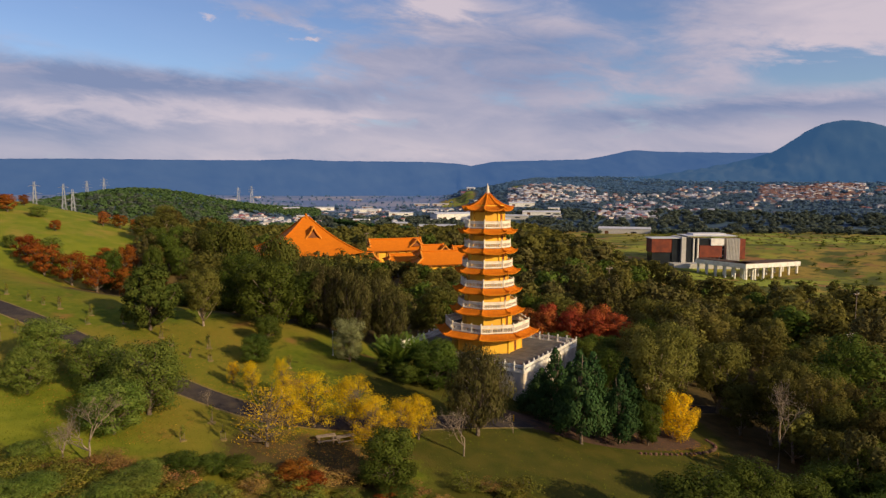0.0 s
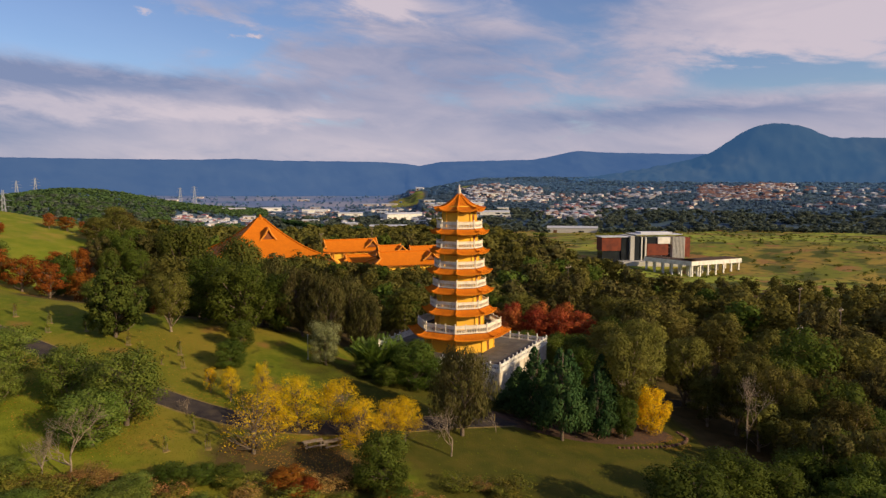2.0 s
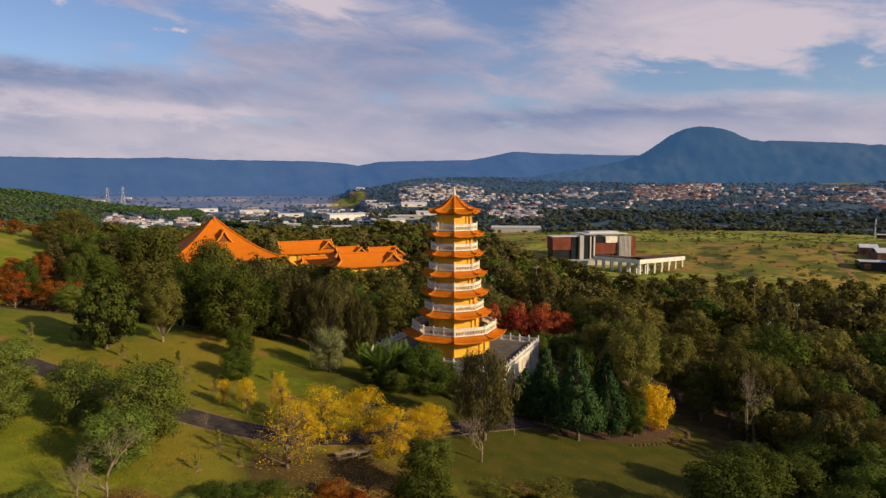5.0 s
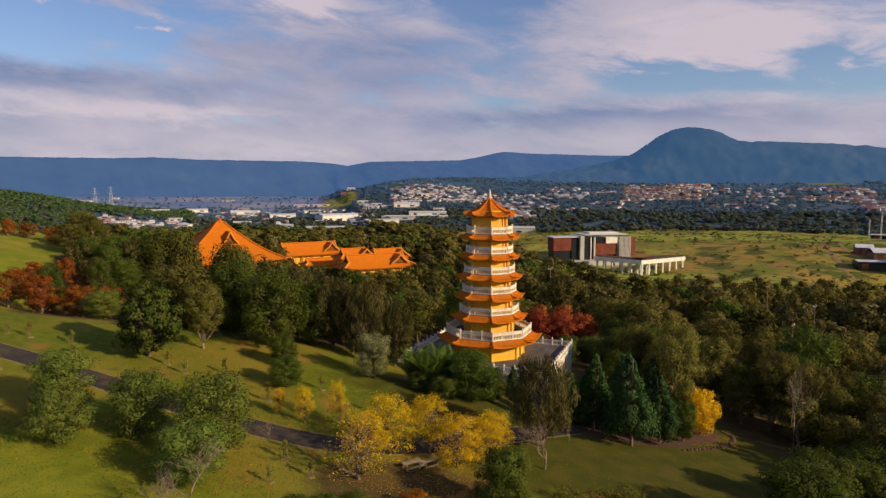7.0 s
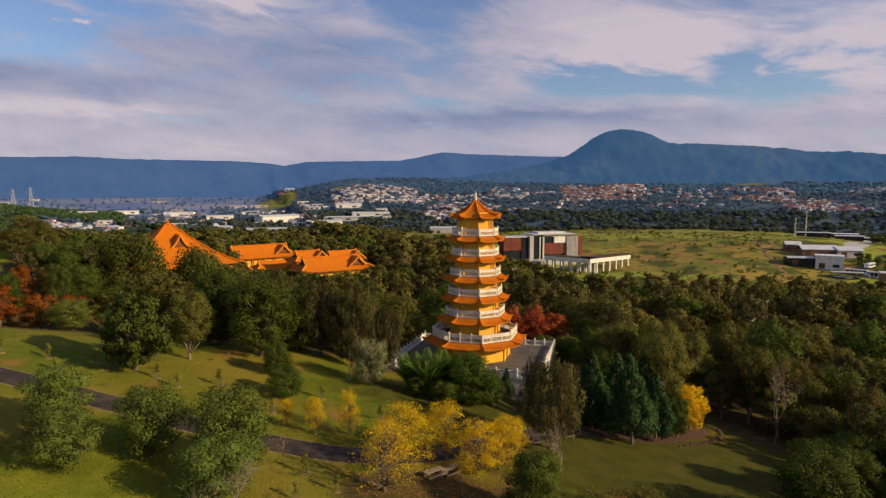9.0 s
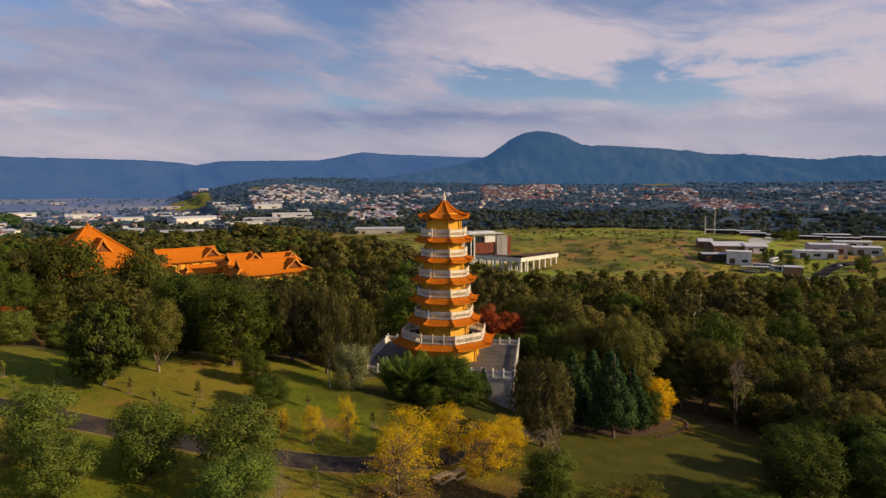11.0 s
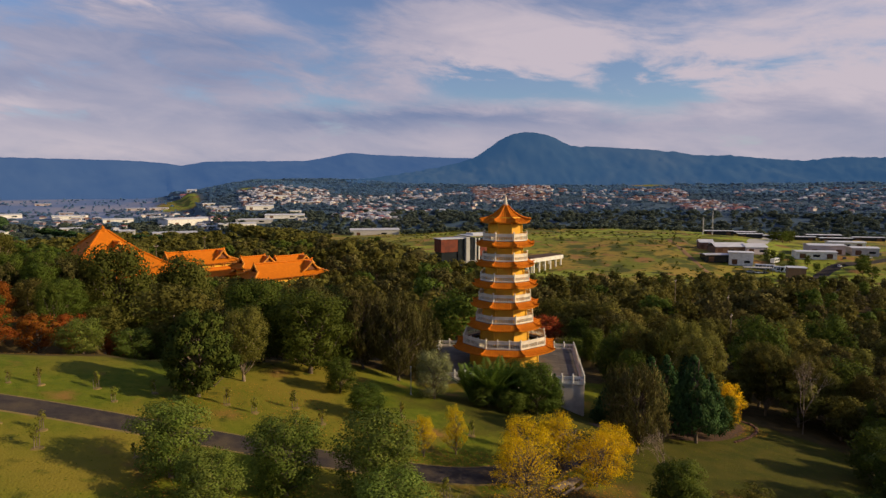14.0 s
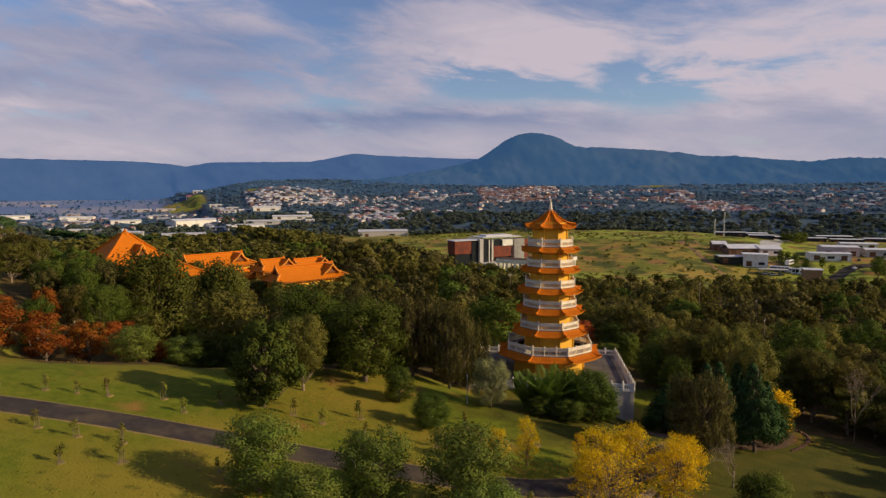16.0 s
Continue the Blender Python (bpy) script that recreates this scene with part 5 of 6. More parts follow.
# ---- museum-like modern block across the valley ----
def build_block():
    x, y = 122.5, 369.0
    g = -13.0
    b = root("cultural_centre", pose(x, y, 2.0, 0, 0, 2), label="modern white concrete and rust-red building with a flat roof", category="building")

    def slab(name, material, x0, y0, z0, x1, y1, z1, label=""):
        f = Form()
        f.box(x0, y0, z0, x1, y1, z1)
        return part(name, f, material, b, label)

    slab("red_wing", RUSTPANEL, 0, 0, 0.5, 12, 9, 8.6, "rust-red clad wing")
    slab("dark_glazing", GLASS, 12.0, -0.25, g, 16.9, 9, 8.55)
    slab("roof", METALROOF, -0.8, -0.8, 8.6, 17, 9.8, 9.05, "pale flat roof")
    slab("plinth", GLASS, 0.5, 0.5, g, 11.9, 8.8, 0.5)
    slab("tower_wall", CONCRETE, 17, -2, g, 19.6, 14, 9.5, "white concrete wall")
    slab("tower_side", GLASS, 19.6, -1.2, g, 23, 14, 9.3, "dark glazed wall")
    slab("core", GLASS, 23.1, 4, g, 53, 16, 7.5, "dark glazed core")
    slab("upper_roof", METALROOF, 22, 2.5, 9.6, 52, 18, 10.0, "pale flat roof")
    slab("upper_roof_step", METALROOF, 28, 8, 10.0, 48, 17, 10.9)
    slab("dark_recess", GLASS, 23.05, 0.4, g, 28.2, 3.5, 8.6)
    for px in (24.4, 27.0):
        slab("pier", WHITE, px, -1, g, px + 0.6, 0.35, 8.6, "slim white concrete pier")
    slab("red_box", RUSTPANEL, 28.6, 0.0, -2.6, 42.0, 3.55, 4.4, "rust-red box")
    slab("white_box", WHITE, 35.2, -0.4, 4.45, 43.0, 3.5, 8.4, "pale concrete box")
    slab("dark_band", GLASS, 28.6, 0.6, 4.45, 35.1, 3.5, 8.4)
    for i in range(9):
        slab("fin", CONCRETE, 45 + i * 0.9, 0.2, g, 45.5 + i * 0.9, 3.9, 8.4)
    slab("red_end", RUSTPANEL, 53, 2, -4, 57, 14, 8.0, "rust-red end wall")
    for fl in (-2.2, 1.6, 5.2):
        slab("floor_edge", CONCRETE, 23.1, 3.6, fl, 45, 3.98, fl + 0.5)
    for i in range(8):
        slab("mullion", STEEL, 24 + i * 2.6, 3.7, g, 24.15 + i * 2.6, 3.97, 7.4)
    slab("podium", CONCRETE, 10, -9, g, 52, 0.2, -5.4, "low concrete podium")


def build_deck():
    """A raised deck on columns that leads from the block towards the field."""
    d = root("raised_deck", None, label="white concrete deck raised on columns beside the modern building", category="deck")
    a, b, c = Vector((141.0, 351.0)), Vector((157.0, 325.0)), Vector((193.0, 338.5))
    top = 0.7

    def span(p, q, wide, cols):
        w = q - p
        ang = math.degrees(math.atan2(w.y, w.x))
        m = pose(p.x, p.y, 0, 0, 0, ang)
        f = Form()
        f.box(0, 0, top - 2.3, w.length, wide, top, m)
        deck = part("deck_slab", f, WHITE, d, "white deck edge")
        t = Form()
        t.box(0.6, 0.6, top + 0.004, w.length - 0.6, wide - 0.6, top + 0.35, m)
        part("planting_bed", t, MULCH, deck)
        for i in range(cols):
            for yy in (0.6, wide - 1.4):
                s = 1.0 + (w.length - 2.8) * i / (cols - 1)
                pos = m @ Vector((s, yy, 0))
                g = Form()
                g.box(s, yy, ground_at(pos.x, pos.y) - 1, s + 0.9, yy + 0.8, top - 2.3, m)
                part("column", g, WHITE, d, "white square column")

    span(a, b, 9, 6)
    span(b, c, 11, 7)


build_block()
build_deck()


# ---- sheds, warehouses, houses ----
def shed(x, y, w, d, h, turn, wall, roof, label, name="shed", pitch=0.10, base=None):
    """A plain industrial building: walls, low gabled roof with eaves, doors and a row of windows."""
    g = ground_at(x, y) - 0.6 if base is None else base
    s = root(name, pose(x, y, g, 0, 0, turn), label=label, category="building")
    f = Form()
    f.box(-w / 2, -d / 2, 0, w / 2, d / 2, h + 0.6)
    part("wall", f, wall, s)
    r = Form()
    e, up = 0.5, d / 2 * pitch
    prof = [(-d / 2 - e, h + 0.6), (0, h + 0.6 + up), (d / 2 + e, h + 0.6), (d / 2 + e, h + 0.85), (0, h + 0.9 + up), (-d / 2 - e, h + 0.85)]
    r.rings([[(sx * (w / 2 + e), y_, z_) for y_, z_ in prof] for sx in (-1, 1)])
    part("roof", r, roof, s)
    n = 2 if name == "warehouse" else max(2, int(w / 7))
    for i in range(n):
        q = Form()
        x0 = -w / 2 + (i + 0.25) * w / n
        if i % 2:
            q.box(x0, -d / 2 - 0.05, 1.6, x0 + min(6.0, w / n * 0.5), -d / 2 + 0.05, min(h - 0.3, 3.2))
            part("window", q, GLASS, s)
        else:
            q.box(x0, -d / 2 - 0.05, 0.6, x0 + min(4.0, w / n * 0.45), -d / 2 + 0.05, min(h - 0.3, 3.8))
            part("roller_door", q, DARK, s)
    return s


shed(297.0, 292.0, 14, 10, 7.4, -48, WHITE, METALROOF, "white two-storey depot building with dark garage doors", pitch=0.02)
shed(286.5, 303.0, 15, 10, 4.2, -28, GLASS, METALROOF, "dark blue depot hall")
shed(314.0, 316.0, 21, 13, 4.2, -28, BRICKWALL, METALROOF, "long brown depot shed with a grey roof", pitch=0.35)
shed(327.0, 306.0, 14, 12, 4.0, -28, HOUSEWALL, METALROOF, "cream depot shed with a grey gabled roof", pitch=0.35)
shed(311.0, 332.0, 9, 8, 4.6, -35, BRICKWALL, METALROOF, "small brown depot shed with a pale gable", pitch=0.45)
shed(292.5, 251.5, 9, 9, 8.6, -46, BRICKWALL, METALROOF, "square brown brick substation building", pitch=0.03)
shed(354.0, 281.0, 24, 11, 4.2, -40, WHITE, METALROOF, "pale green and white factory shed")
shed(374.0, 287.0, 22, 14, 5.6, -42, HOUSEWALL, METALROOF, "cream factory hall with a pale metal roof")
shed(392.0, 272.0, 16, 12, 4.6, -42, CONCRETE, METALROOF, "grey factory shed with a pale metal roof")
shed(470.0, 330.0, 26, 12, 4.0, -44, WHITE, METALROOF, "long white factory shed with a pale metal roof")


# ---- vehicles parked at the depot ----
CAR_PAINT = mat("white_car_paint", (0.75, 0.75, 0.75), (0.68, 0.68, 0.70), 0.5, 0.3, spec=0.5)
RUBBER = mat("black_rubber", (0.02, 0.02, 0.02), (0.03, 0.03, 0.03), 4.0, 0.8)


def build_bus(x, y, turn):
    b = root("bus", pose(x, y, ground_at(x, y), 0, 0, turn), label="white bus parked beside the depot", category="bus", group="parked buses")
    f = Form()
    prof = [(-1.2, 0.45), (1.2, 0.45), (1.25, 2.6), (1.1, 3.05), (-1.1, 3.05), (-1.25, 2.6)]
    f.rings([[(sx, p, q) for p, q in prof] for sx in (-5.5, 5.5)])
    body = part("body", f, CAR_PAINT, b)
    for sy in (-1, 1):
        for i in range(5):
            g = Form()
            g.box(-4.9 + i * 2.0, sy * 1.26 - 0.02, 1.5, -3.2 + i * 2.0, sy * 1.26 + 0.02, 2.5)
            part("window", g, GLASS, body)
        for sx in (-3.6, 3.6):
            w = Form()
            w.tube([(sx, sy * 1.0, 0.48), (sx, sy * 1.27, 0.48)], [0.48, 0.48], 12)
            part("wheel", w, RUBBER, b)
    return b


TREES_OF_THE_DEPOT = ((315, 287, 9.0, 2.6), (318.5, 285, 8.4, 2.4), (325, 284, 6.4, 3.0), (318, 272, 7.4, 3.6), (331, 270, 7.8, 2.8), (322, 258, 6.4, 2.6), (392, 330, 9.0, 5.0), (402, 334, 9.5, 5.0), (412, 338, 9.5, 5.4), (397, 342, 8.0, 5.0), (421, 345, 9.0, 5.0), (330, 236, 8.0, 4.0), (338, 242, 9.0, 4.4), (347, 244, 8.0, 4.0), (356, 250, 8.0, 4.0), (322, 226, 8.0, 4.4))
for x, y, h, r in TREES_OF_THE_DEPOT:
    plant("wooddense", x, y, h, r, label="green tree on the grass beside the depot", group="trees at the depot")
bus = build_bus(300.0, 277.0, -60)
for x, y, turn in ((303.0, 272.0, -60), (306.0, 267.0, -58), (318, 283, 20)):
    copy_thing(bus, pose(x, y, ground_at(x, y), 0, 0, turn))


def build_car(x, y, turn, paint, colour):
    c = root("car", pose(x, y, ground_at(x, y) + 0.12, 0, 0, turn), label="{} car parked near the depot".format(colour), category="car", group="parked cars")
    f = Form()
    side = [(-2.15, 0.35), (2.15, 0.35), (2.2, 0.7), (1.9, 0.92), (0.95, 1.0), (-1.6, 1.02), (-2.2, 0.9)]
    f.rings([[(p, sy, q) for p, q in side] for sy in (0.88, -0.88)])
    part("body", f, paint, c)
    g = Form()
    g.rings([[(-1.55, -0.8, 1.0), (0.95, -0.8, 1.0), (0.95, 0.8, 1.0), (-1.55, 0.8, 1.0)], [(-1.15, -0.66, 1.45), (0.25, -0.66, 1.45), (0.25, 0.66, 1.45), (-1.15, 0.66, 1.45)]])
    cabin = part("cabin", g, GLASS, c, "dark glazed cabin")
    r = Form()
    r.box(-1.15, -0.66, 1.455, 0.25, 0.66, 1.50)
    part("car_roof", r, paint, cabin)
    for sx in (-1.35, 1.35):
        for sy in (-1, 1):
            w = Form()
            w.tube([(sx, sy * 0.70, 0.33), (sx, sy * 0.90, 0.33)], [0.33, 0.33], 12)
            part("wheel", w, RUBBER, c)
    return c


DARK_PAINT = mat("dark_car_paint", (0.05, 0.06, 0.08), (0.07, 0.08, 0.10), 0.5, 0.3, spec=0.5)
for x, y, turn, paint, colour in ((289, 272.5, -35, CAR_PAINT, "white"), (292, 270.5, -35, DARK_PAINT, "dark"), (286.5, 276, -35, CAR_PAINT, "white"), (342, 256.5, 20, CAR_PAINT, "white"), (366, 268, 24, DARK_PAINT, "dark"), (330, 294, 40, CAR_PAINT, "white"), (334, 291, 40, DARK_PAINT, "dark"), (304, 251, 10, CAR_PAINT, "white"), (384, 263, 60, CAR_PAINT, "white"), (392, 270, 60, CAR_PAINT, "white"), (398, 265, 60, DARK_PAINT, "dark"), (405, 272, 60, CAR_PAINT, "white")):
    build_car(x, y, turn, paint, colour)


def build_carport():
    x, y = 290.5, 274.5
    z = ground_at(x, y)
    p = root("carport", pose(x, y, z, 0, 0, -42), label="flat-roofed steel carport over parked cars at the depot", category="carport")
    f = Form()
    f.box(-8, -3.2, 3.0, 8, 3.2, 3.3)
    part("roof", f, CONCRETE, p)
    for i in range(5):
        for sy in (-2.8, 2.8):
            g = Form()
            g.box(-7.6 + i * 3.8 - 0.1, sy - 0.1, -1.2, -7.6 + i * 3.8 + 0.1, sy + 0.1, 3.0)
            part("post", g, STEEL, p)


build_carport()
draped("dirt_track", [(318, 372), (300, 346), (284, 325), (272, 305), (262, 290), (250, 272), (238, 258)], 3.4, DIRT, 0.10, "rutted red dirt track down the rough field", "track", 60)
draped("grass_track", [(330, 372), (312, 344), (303, 322), (296, 310)], 2.2, VERGE, 0.10, "pale worn track over the rough field", "track", 45)
draped("car_park", [(350, 322), (372, 336), (400, 352), (440, 372)], 14.0, CONCRETE, 0.10, "grey gravel car park beyond the depot", "car park", 40)
# ---- mountains ----
# crest lines: the way round and the height above the eye's level, in degrees
RANGE = ((-75, 2.2), (-50, 2.3), (-34.6, 2.18), (-29.3, 2.31), (-23.2, 2.34), (-16.5, 2.4), (-13.2, 2.53), (-9.9, 2.4), (-4.3, 2.38), (-1.2, 2.35), (1.4, 2.18), (2.55, 2.0), (3.2, 2.1), (4.4, 2.36), (8.5, 2.45), (12.7, 2.52), (14.2, 2.78), (16.0, 3.18), (16.7, 3.26), (18.6, 3.1), (22.9, 2.95), (25.3, 2.85), (27.4, 2.82), (33, 2.7), (38, 2.0), (42, 0.0))
SUMMIT = ((11.5, 0.2), (14.7, 0.66), (18.0, 1.03), (21.6, 1.57), (23.8, 1.97), (25.8, 2.38), (27.2, 2.82), (28.0, 3.27), (28.65, 3.75), (29.6, 4.4), (30.2, 4.72), (30.8, 4.95), (31.5, 5.08), (32.2, 5.12), (33.2, 5.02), (34.2, 4.72), (34.9, 4.35), (35.9, 3.86), (38.9, 3.72), (42.2, 3.47), (45.1, 3.16), (46.6, 2.86), (48.95, 2.84), (52, 2.5), (54.3, 2.28), (57, 2.52), (59.3, 2.42), (70, 2.6), (98, 2.3))
# the blue glow of both ranges stands in for haze in the air
HAZE_RANGE = mat("hazed_range", (0.022, 0.032, 0.040), (0.034, 0.046, 0.050), 0.012, 0.95, 0.4, 0.05, spec=0.0, glow=(0.056, 0.132, 0.32, 0.68))
HAZE_SUMMIT = mat("hazed_summit_forest", (0.014, 0.024, 0.032), (0.034, 0.046, 0.044), 0.014, 0.95, 0.8, 0.06, third=(0.045, 0.052, 0.044), third_scale=0.006, spec=0.0, glow=(0.046, 0.125, 0.27, 0.62))


def build_mountains(crest_line, r0, r1, rough, crag, material, label):
    """One wooded range of the escarpment round the plain, folded into spurs and gullies."""
    az = np.linspace(crest_line[0][0], crest_line[-1][0], int((crest_line[-1][0] - crest_line[0][0]) * 5))
    el = np.interp(az, [a for a, _ in crest_line], [e for _, e in crest_line])
    kernel = np.hanning(5) / np.hanning(5).sum()
    el = np.convolve(np.pad(el, 2, mode='edge'), kernel, mode='valid')
    rows, steps = [], 30
    for i in range(steps + 1):
        t = i / steps
        r = r0 + (r1 - r0) * t
        row = []
        for a, e in zip(az, el):
            crest = 40 + r1 * math.tan(radians(e))
            x, y = r * math.sin(radians(a)), r * math.cos(radians(a))
            base = ground_at(x, y) - 6
            shape = t ** (1.2 + 0.5 * noise.noise(Vector((a * 0.09, 1.0, 5.0))))
            fold = noise.fractal(Vector((a * 0.30 + t * 1.2, t * 1.3, 3.0)), 1.0, 2.1, 5) * rough * t * (1 - t) * 2.2
            ruff = noise.noise(Vector((a * 5.0, t * 9, 9.0))) * crag + noise.noise(Vector((a * 1.4, t * 4, 2.0))) * crag * 1.3
            row.append((x, y, base + (crest - base) * shape + fold + ruff))
        rows.append(row)
    back = [(p[0] * 1.1, p[1] * 1.1, -60) for p in rows[-1]]
    f = Form()
    f.rings(rows + [back], closed=False, caps=False)
    f.f = [q[::-1] for q in f.f]
    tagged(part("backdrop", f, material, smooth=True), label, "mountains", kind="structure")


build_mountains(RANGE, 1450, 1680, 16, 0.7, HAZE_RANGE, "long wooded mountain range with a haze-blue glow beyond the plain")
build_mountains(SUMMIT, 1270, 1430, 15, 2.0, HAZE_SUMMIT, "wooded mountain with one domed summit and a haze-blue glow")


# ---- woods and town on the plain ----
def polar(az, r):
    return r * math.sin(radians(az)), r * math.cos(radians(az))


BUILT = {}                             # where houses stand, by squares of twelve metres


def stands(x, y, w=0.0):
    for i in range(int(-w / 18), int(w / 18) + 1):
        BUILT.setdefault((int((x + 9 * i) // 12), int(y // 12)), []).append((x + 9 * i, y))


def far_spots(n, az0, az1, r0, r1, h0, h1, seed, keep=None, patchy=1.0, low=1.0):
    rng = random.Random(seed)
    out = []
    while len(out) < n:
        a, r = rng.uniform(az0, az1), math.sqrt(rng.uniform(r0 * r0, r1 * r1))
        x, y = polar(a, r)
        if keep and not keep(a, r, x, y):
            continue
        if any((x - p) ** 2 + (y - q) ** 2 < 34 for gx in (-1, 0, 1) for gy in (-1, 0, 1) for p, q in BUILT.get((int(x // 12) + gx, int(y // 12) + gy), ())):
            continue
        if noise.noise(Vector((x * 0.012, y * 0.012, seed))) < rng.uniform(-0.7, 0.25) - 1.0 + patchy:
            continue
        h = rng.uniform(h0, h1)
        out.append((x, y, h * low, h * rng.uniform(0.5, 0.8)))
    return out


def open_plain(a, r, x, y):
    field = x > 95 and y > 250 - max(0, x - 150) * 0.55 and r < 700
    yard = math.hypot(x - 165, y - 400) < 75
    u, v = (x + 22) * 0.56 + (y - 300) * 0.83, (x + 22) * 0.83 - (y - 300) * 0.56
    court = -34 < u < 46 and -66 < v < 55
    village = -18.5 < a < -11.5 and 765 < r < 852
    return not (field or yard or court or village)


def paddock(a, r):
    """Open grass on the distant hills."""
    return any(((a - c) / w) ** 2 + ((r - m) / d) ** 2 < 1 for c, w, m, d in ((1.3, 2.0, 1100, 100), (42.5, 2.1, 1290, 40), (6.8, 0.75, 1120, 34)))


def wooded_hills(a, r, x, y):
    if paddock(a, r):
        return False
    return a > 2.5 or r < 930 or math.sin(x * 12.9898 + y * 78.233) > 0.75


def house_forms(w, d, h, pitch):
    f, r = Form(), Form()
    f.box(-w / 2, -d / 2, -2, w / 2, d / 2, h)
    e = 0.6
    top = h + d / 2 * pitch
    k = max(0.0, w / 2 - d / 2)
    r.add([(-w / 2 - e, -d / 2 - e, h), (w / 2 + e, -d / 2 - e, h), (w / 2 + e, d / 2 + e, h), (-w / 2 - e, d / 2 + e, h), (-k, 0, top), (k, 0, top)], [(0, 1, 5, 4), (1, 2, 5), (2, 3, 4, 5), (3, 0, 4), (3, 2, 1, 0)])
    return f, r


def house_window_forms(w, d, h):
    out = []
    for i in (-1, 0, 1):
        q = Form()
        q.box(i * w * 0.3 - 0.5, -d / 2 - 0.06, 0.7, i * w * 0.3 + 0.5, -d / 2 + 0.06, 1.6)
        out.append(q)
    return out


HOUSE_COLOURS = {"white": mat("white_walls", (0.66, 0.62, 0.62), (0.48, 0.46, 0.48), 0.1, 0.9, vary=0.15), "brick": mat("brick_walls", (0.24, 0.18, 0.19), (0.19, 0.14, 0.15), 0.1, 0.9, vary=0.25), "cream": HOUSEWALL}
ROOF_COLOURS = {"red": HOUSEROOF, "pale": mat("weathered_roof", (0.46, 0.45, 0.48), (0.32, 0.32, 0.35), 0.1, 0.7, vary=0.3), "grey": mat("grey_roof", (0.17, 0.18, 0.21), (0.12, 0.13, 0.16), 0.1, 0.8, vary=0.3)}


def build_town():
    rng = random.Random(19)
    moulds = []
    for w, d, h, p in ((7.5, 5, 2.0, 0.5), (6.2, 4.6, 2.9, 0.5), (8.6, 5.4, 2.1, 0.5)):
        f, r = house_forms(w, d, h, p)
        moulds.append((f, r, house_window_forms(w, d, h)))
    made = {}

    def house(x, y, turn, k, wall, roof):
        m = pose(x, y, ground_at(x, y), 0, 0, turn)
        key = (k, wall, roof)
        if key in made:
            return copy_thing(made[key], m)
        s = root("house", m, label="small {} house with a {} roof in the town".format({"white": "white-walled", "brick": "brick", "cream": "cream"}[wall], {"red": "red tiled", "pale": "pale metal", "grey": "grey tiled"}[roof]), category="house", group="houses of the town")
        w = part("wall", moulds[k][0], HOUSE_COLOURS[wall], s)
        part("roof", moulds[k][1], ROOF_COLOURS[roof], s)
        for q in moulds[k][2]:
            part("window", q, GLASS, w)
        made[key] = s
        return s

    # districts: from and to, round and out; how many; share of red roofs
    districts = ((-18.5, -12, 760, 850, 50, 0.45), (6, 13.5, 930, 1110, 150, 0.35), (13, 18.5, 800, 850, 60, 0.2), (13.5, 24, 860, 1050, 120, 0.35), (20, 28, 860, 1200, 80, 0.45), (26.5, 33.5, 960, 1190, 330, 0.75), (33, 40, 900, 1150, 50, 0.6), (40, 45, 960, 1160, 170, 0.7), (44, 49, 880, 1000, 110, 0.75), (49, 62, 880, 1200, 110, 0.5), (-14, 4, 800, 980, 60, 0.25), (-36, -24, 980, 1200, 16, 0.4))
    rest = {}
    spots = []
    for a0, a1, r0, r1, n, red in districts:
        for _ in range(int(n * 1.9)):
            a, r = rng.uniform(a0, a1), rng.uniform(r0, r1)
            x, y = polar(a, r)
            if paddock(a, r) or noise.noise(Vector((x * 0.013, y * 0.013, 4.0))) < rng.uniform(-0.35, 0.15):
                continue
            stands(x, y)
            roof = "red" if rng.random() < red else rng.choice(("pale", "grey", "pale"))
            wall = rng.choice(("white", "cream", "brick", "white"))
            spots.append((r, x, y, rng.choice((30, 120, 75, 165)) + rng.uniform(-12, 12), rng.randrange(3), wall, roof))
    spots.sort()
    for i, (r, x, y, turn, k, wall, roof) in enumerate(spots):
        if i < 280:
            house(x, y, turn, k, wall, roof)
            continue
        m = pose(x, y, ground_at(x, y), 0, 0, turn)
        for form, material in ((moulds[k][0], HOUSE_COLOURS[wall]), (moulds[k][1], ROOF_COLOURS[roof])):
            rest.setdefault(material.name, (Form(), material))[0].add([m @ Vector(p) for p in form.v], form.f)
    for f, material in rest.values():
        tagged(part("distant_houses", f, material), "distant walls and roofs of the hillside suburb", "houses", kind="stuff")


build_town()
for wx, wy, w, d, h, turn, wall, roof in ((198, 688, 54, 24, 5.5, -17, CONCRETE, METALROOF), (-6, 732, 42, 18, 6.0, -2, HOUSEWALL, METALROOF), (20, 842, 70, 26, 7.0, 22, WHITE, METALROOF), (112, 900, 36, 18, 5.0, -6, WHITE, METALROOF), (128, 820, 48, 18, 4.0, -12, WHITE, METALROOF), (86, 795, 42, 16, 4.0, -10, CONCRETE, METALROOF), (60, 760, 40, 18, 4.5, 5, WHITE, METALROOF), (-60, 900, 34, 16, 4.0, 6, WHITE, METALROOF), (-120, 960, 30, 16, 4.0, 8, WHITE, METALROOF), (-185, 985, 30, 16, 4.0, 12, WHITE, METALROOF), (-230, 930, 36, 16, 4.0, 14, HOUSEWALL, METALROOF)):
    stands(wx, wy - 8, w * 0.8)
    stands(wx, wy - 18, w * 0.7)
    shed(wx, wy, w, d, h, turn, wall, roof, "long pale warehouse with a metal roof on the plain", "warehouse", 0.12)
rng_works = random.Random(61)
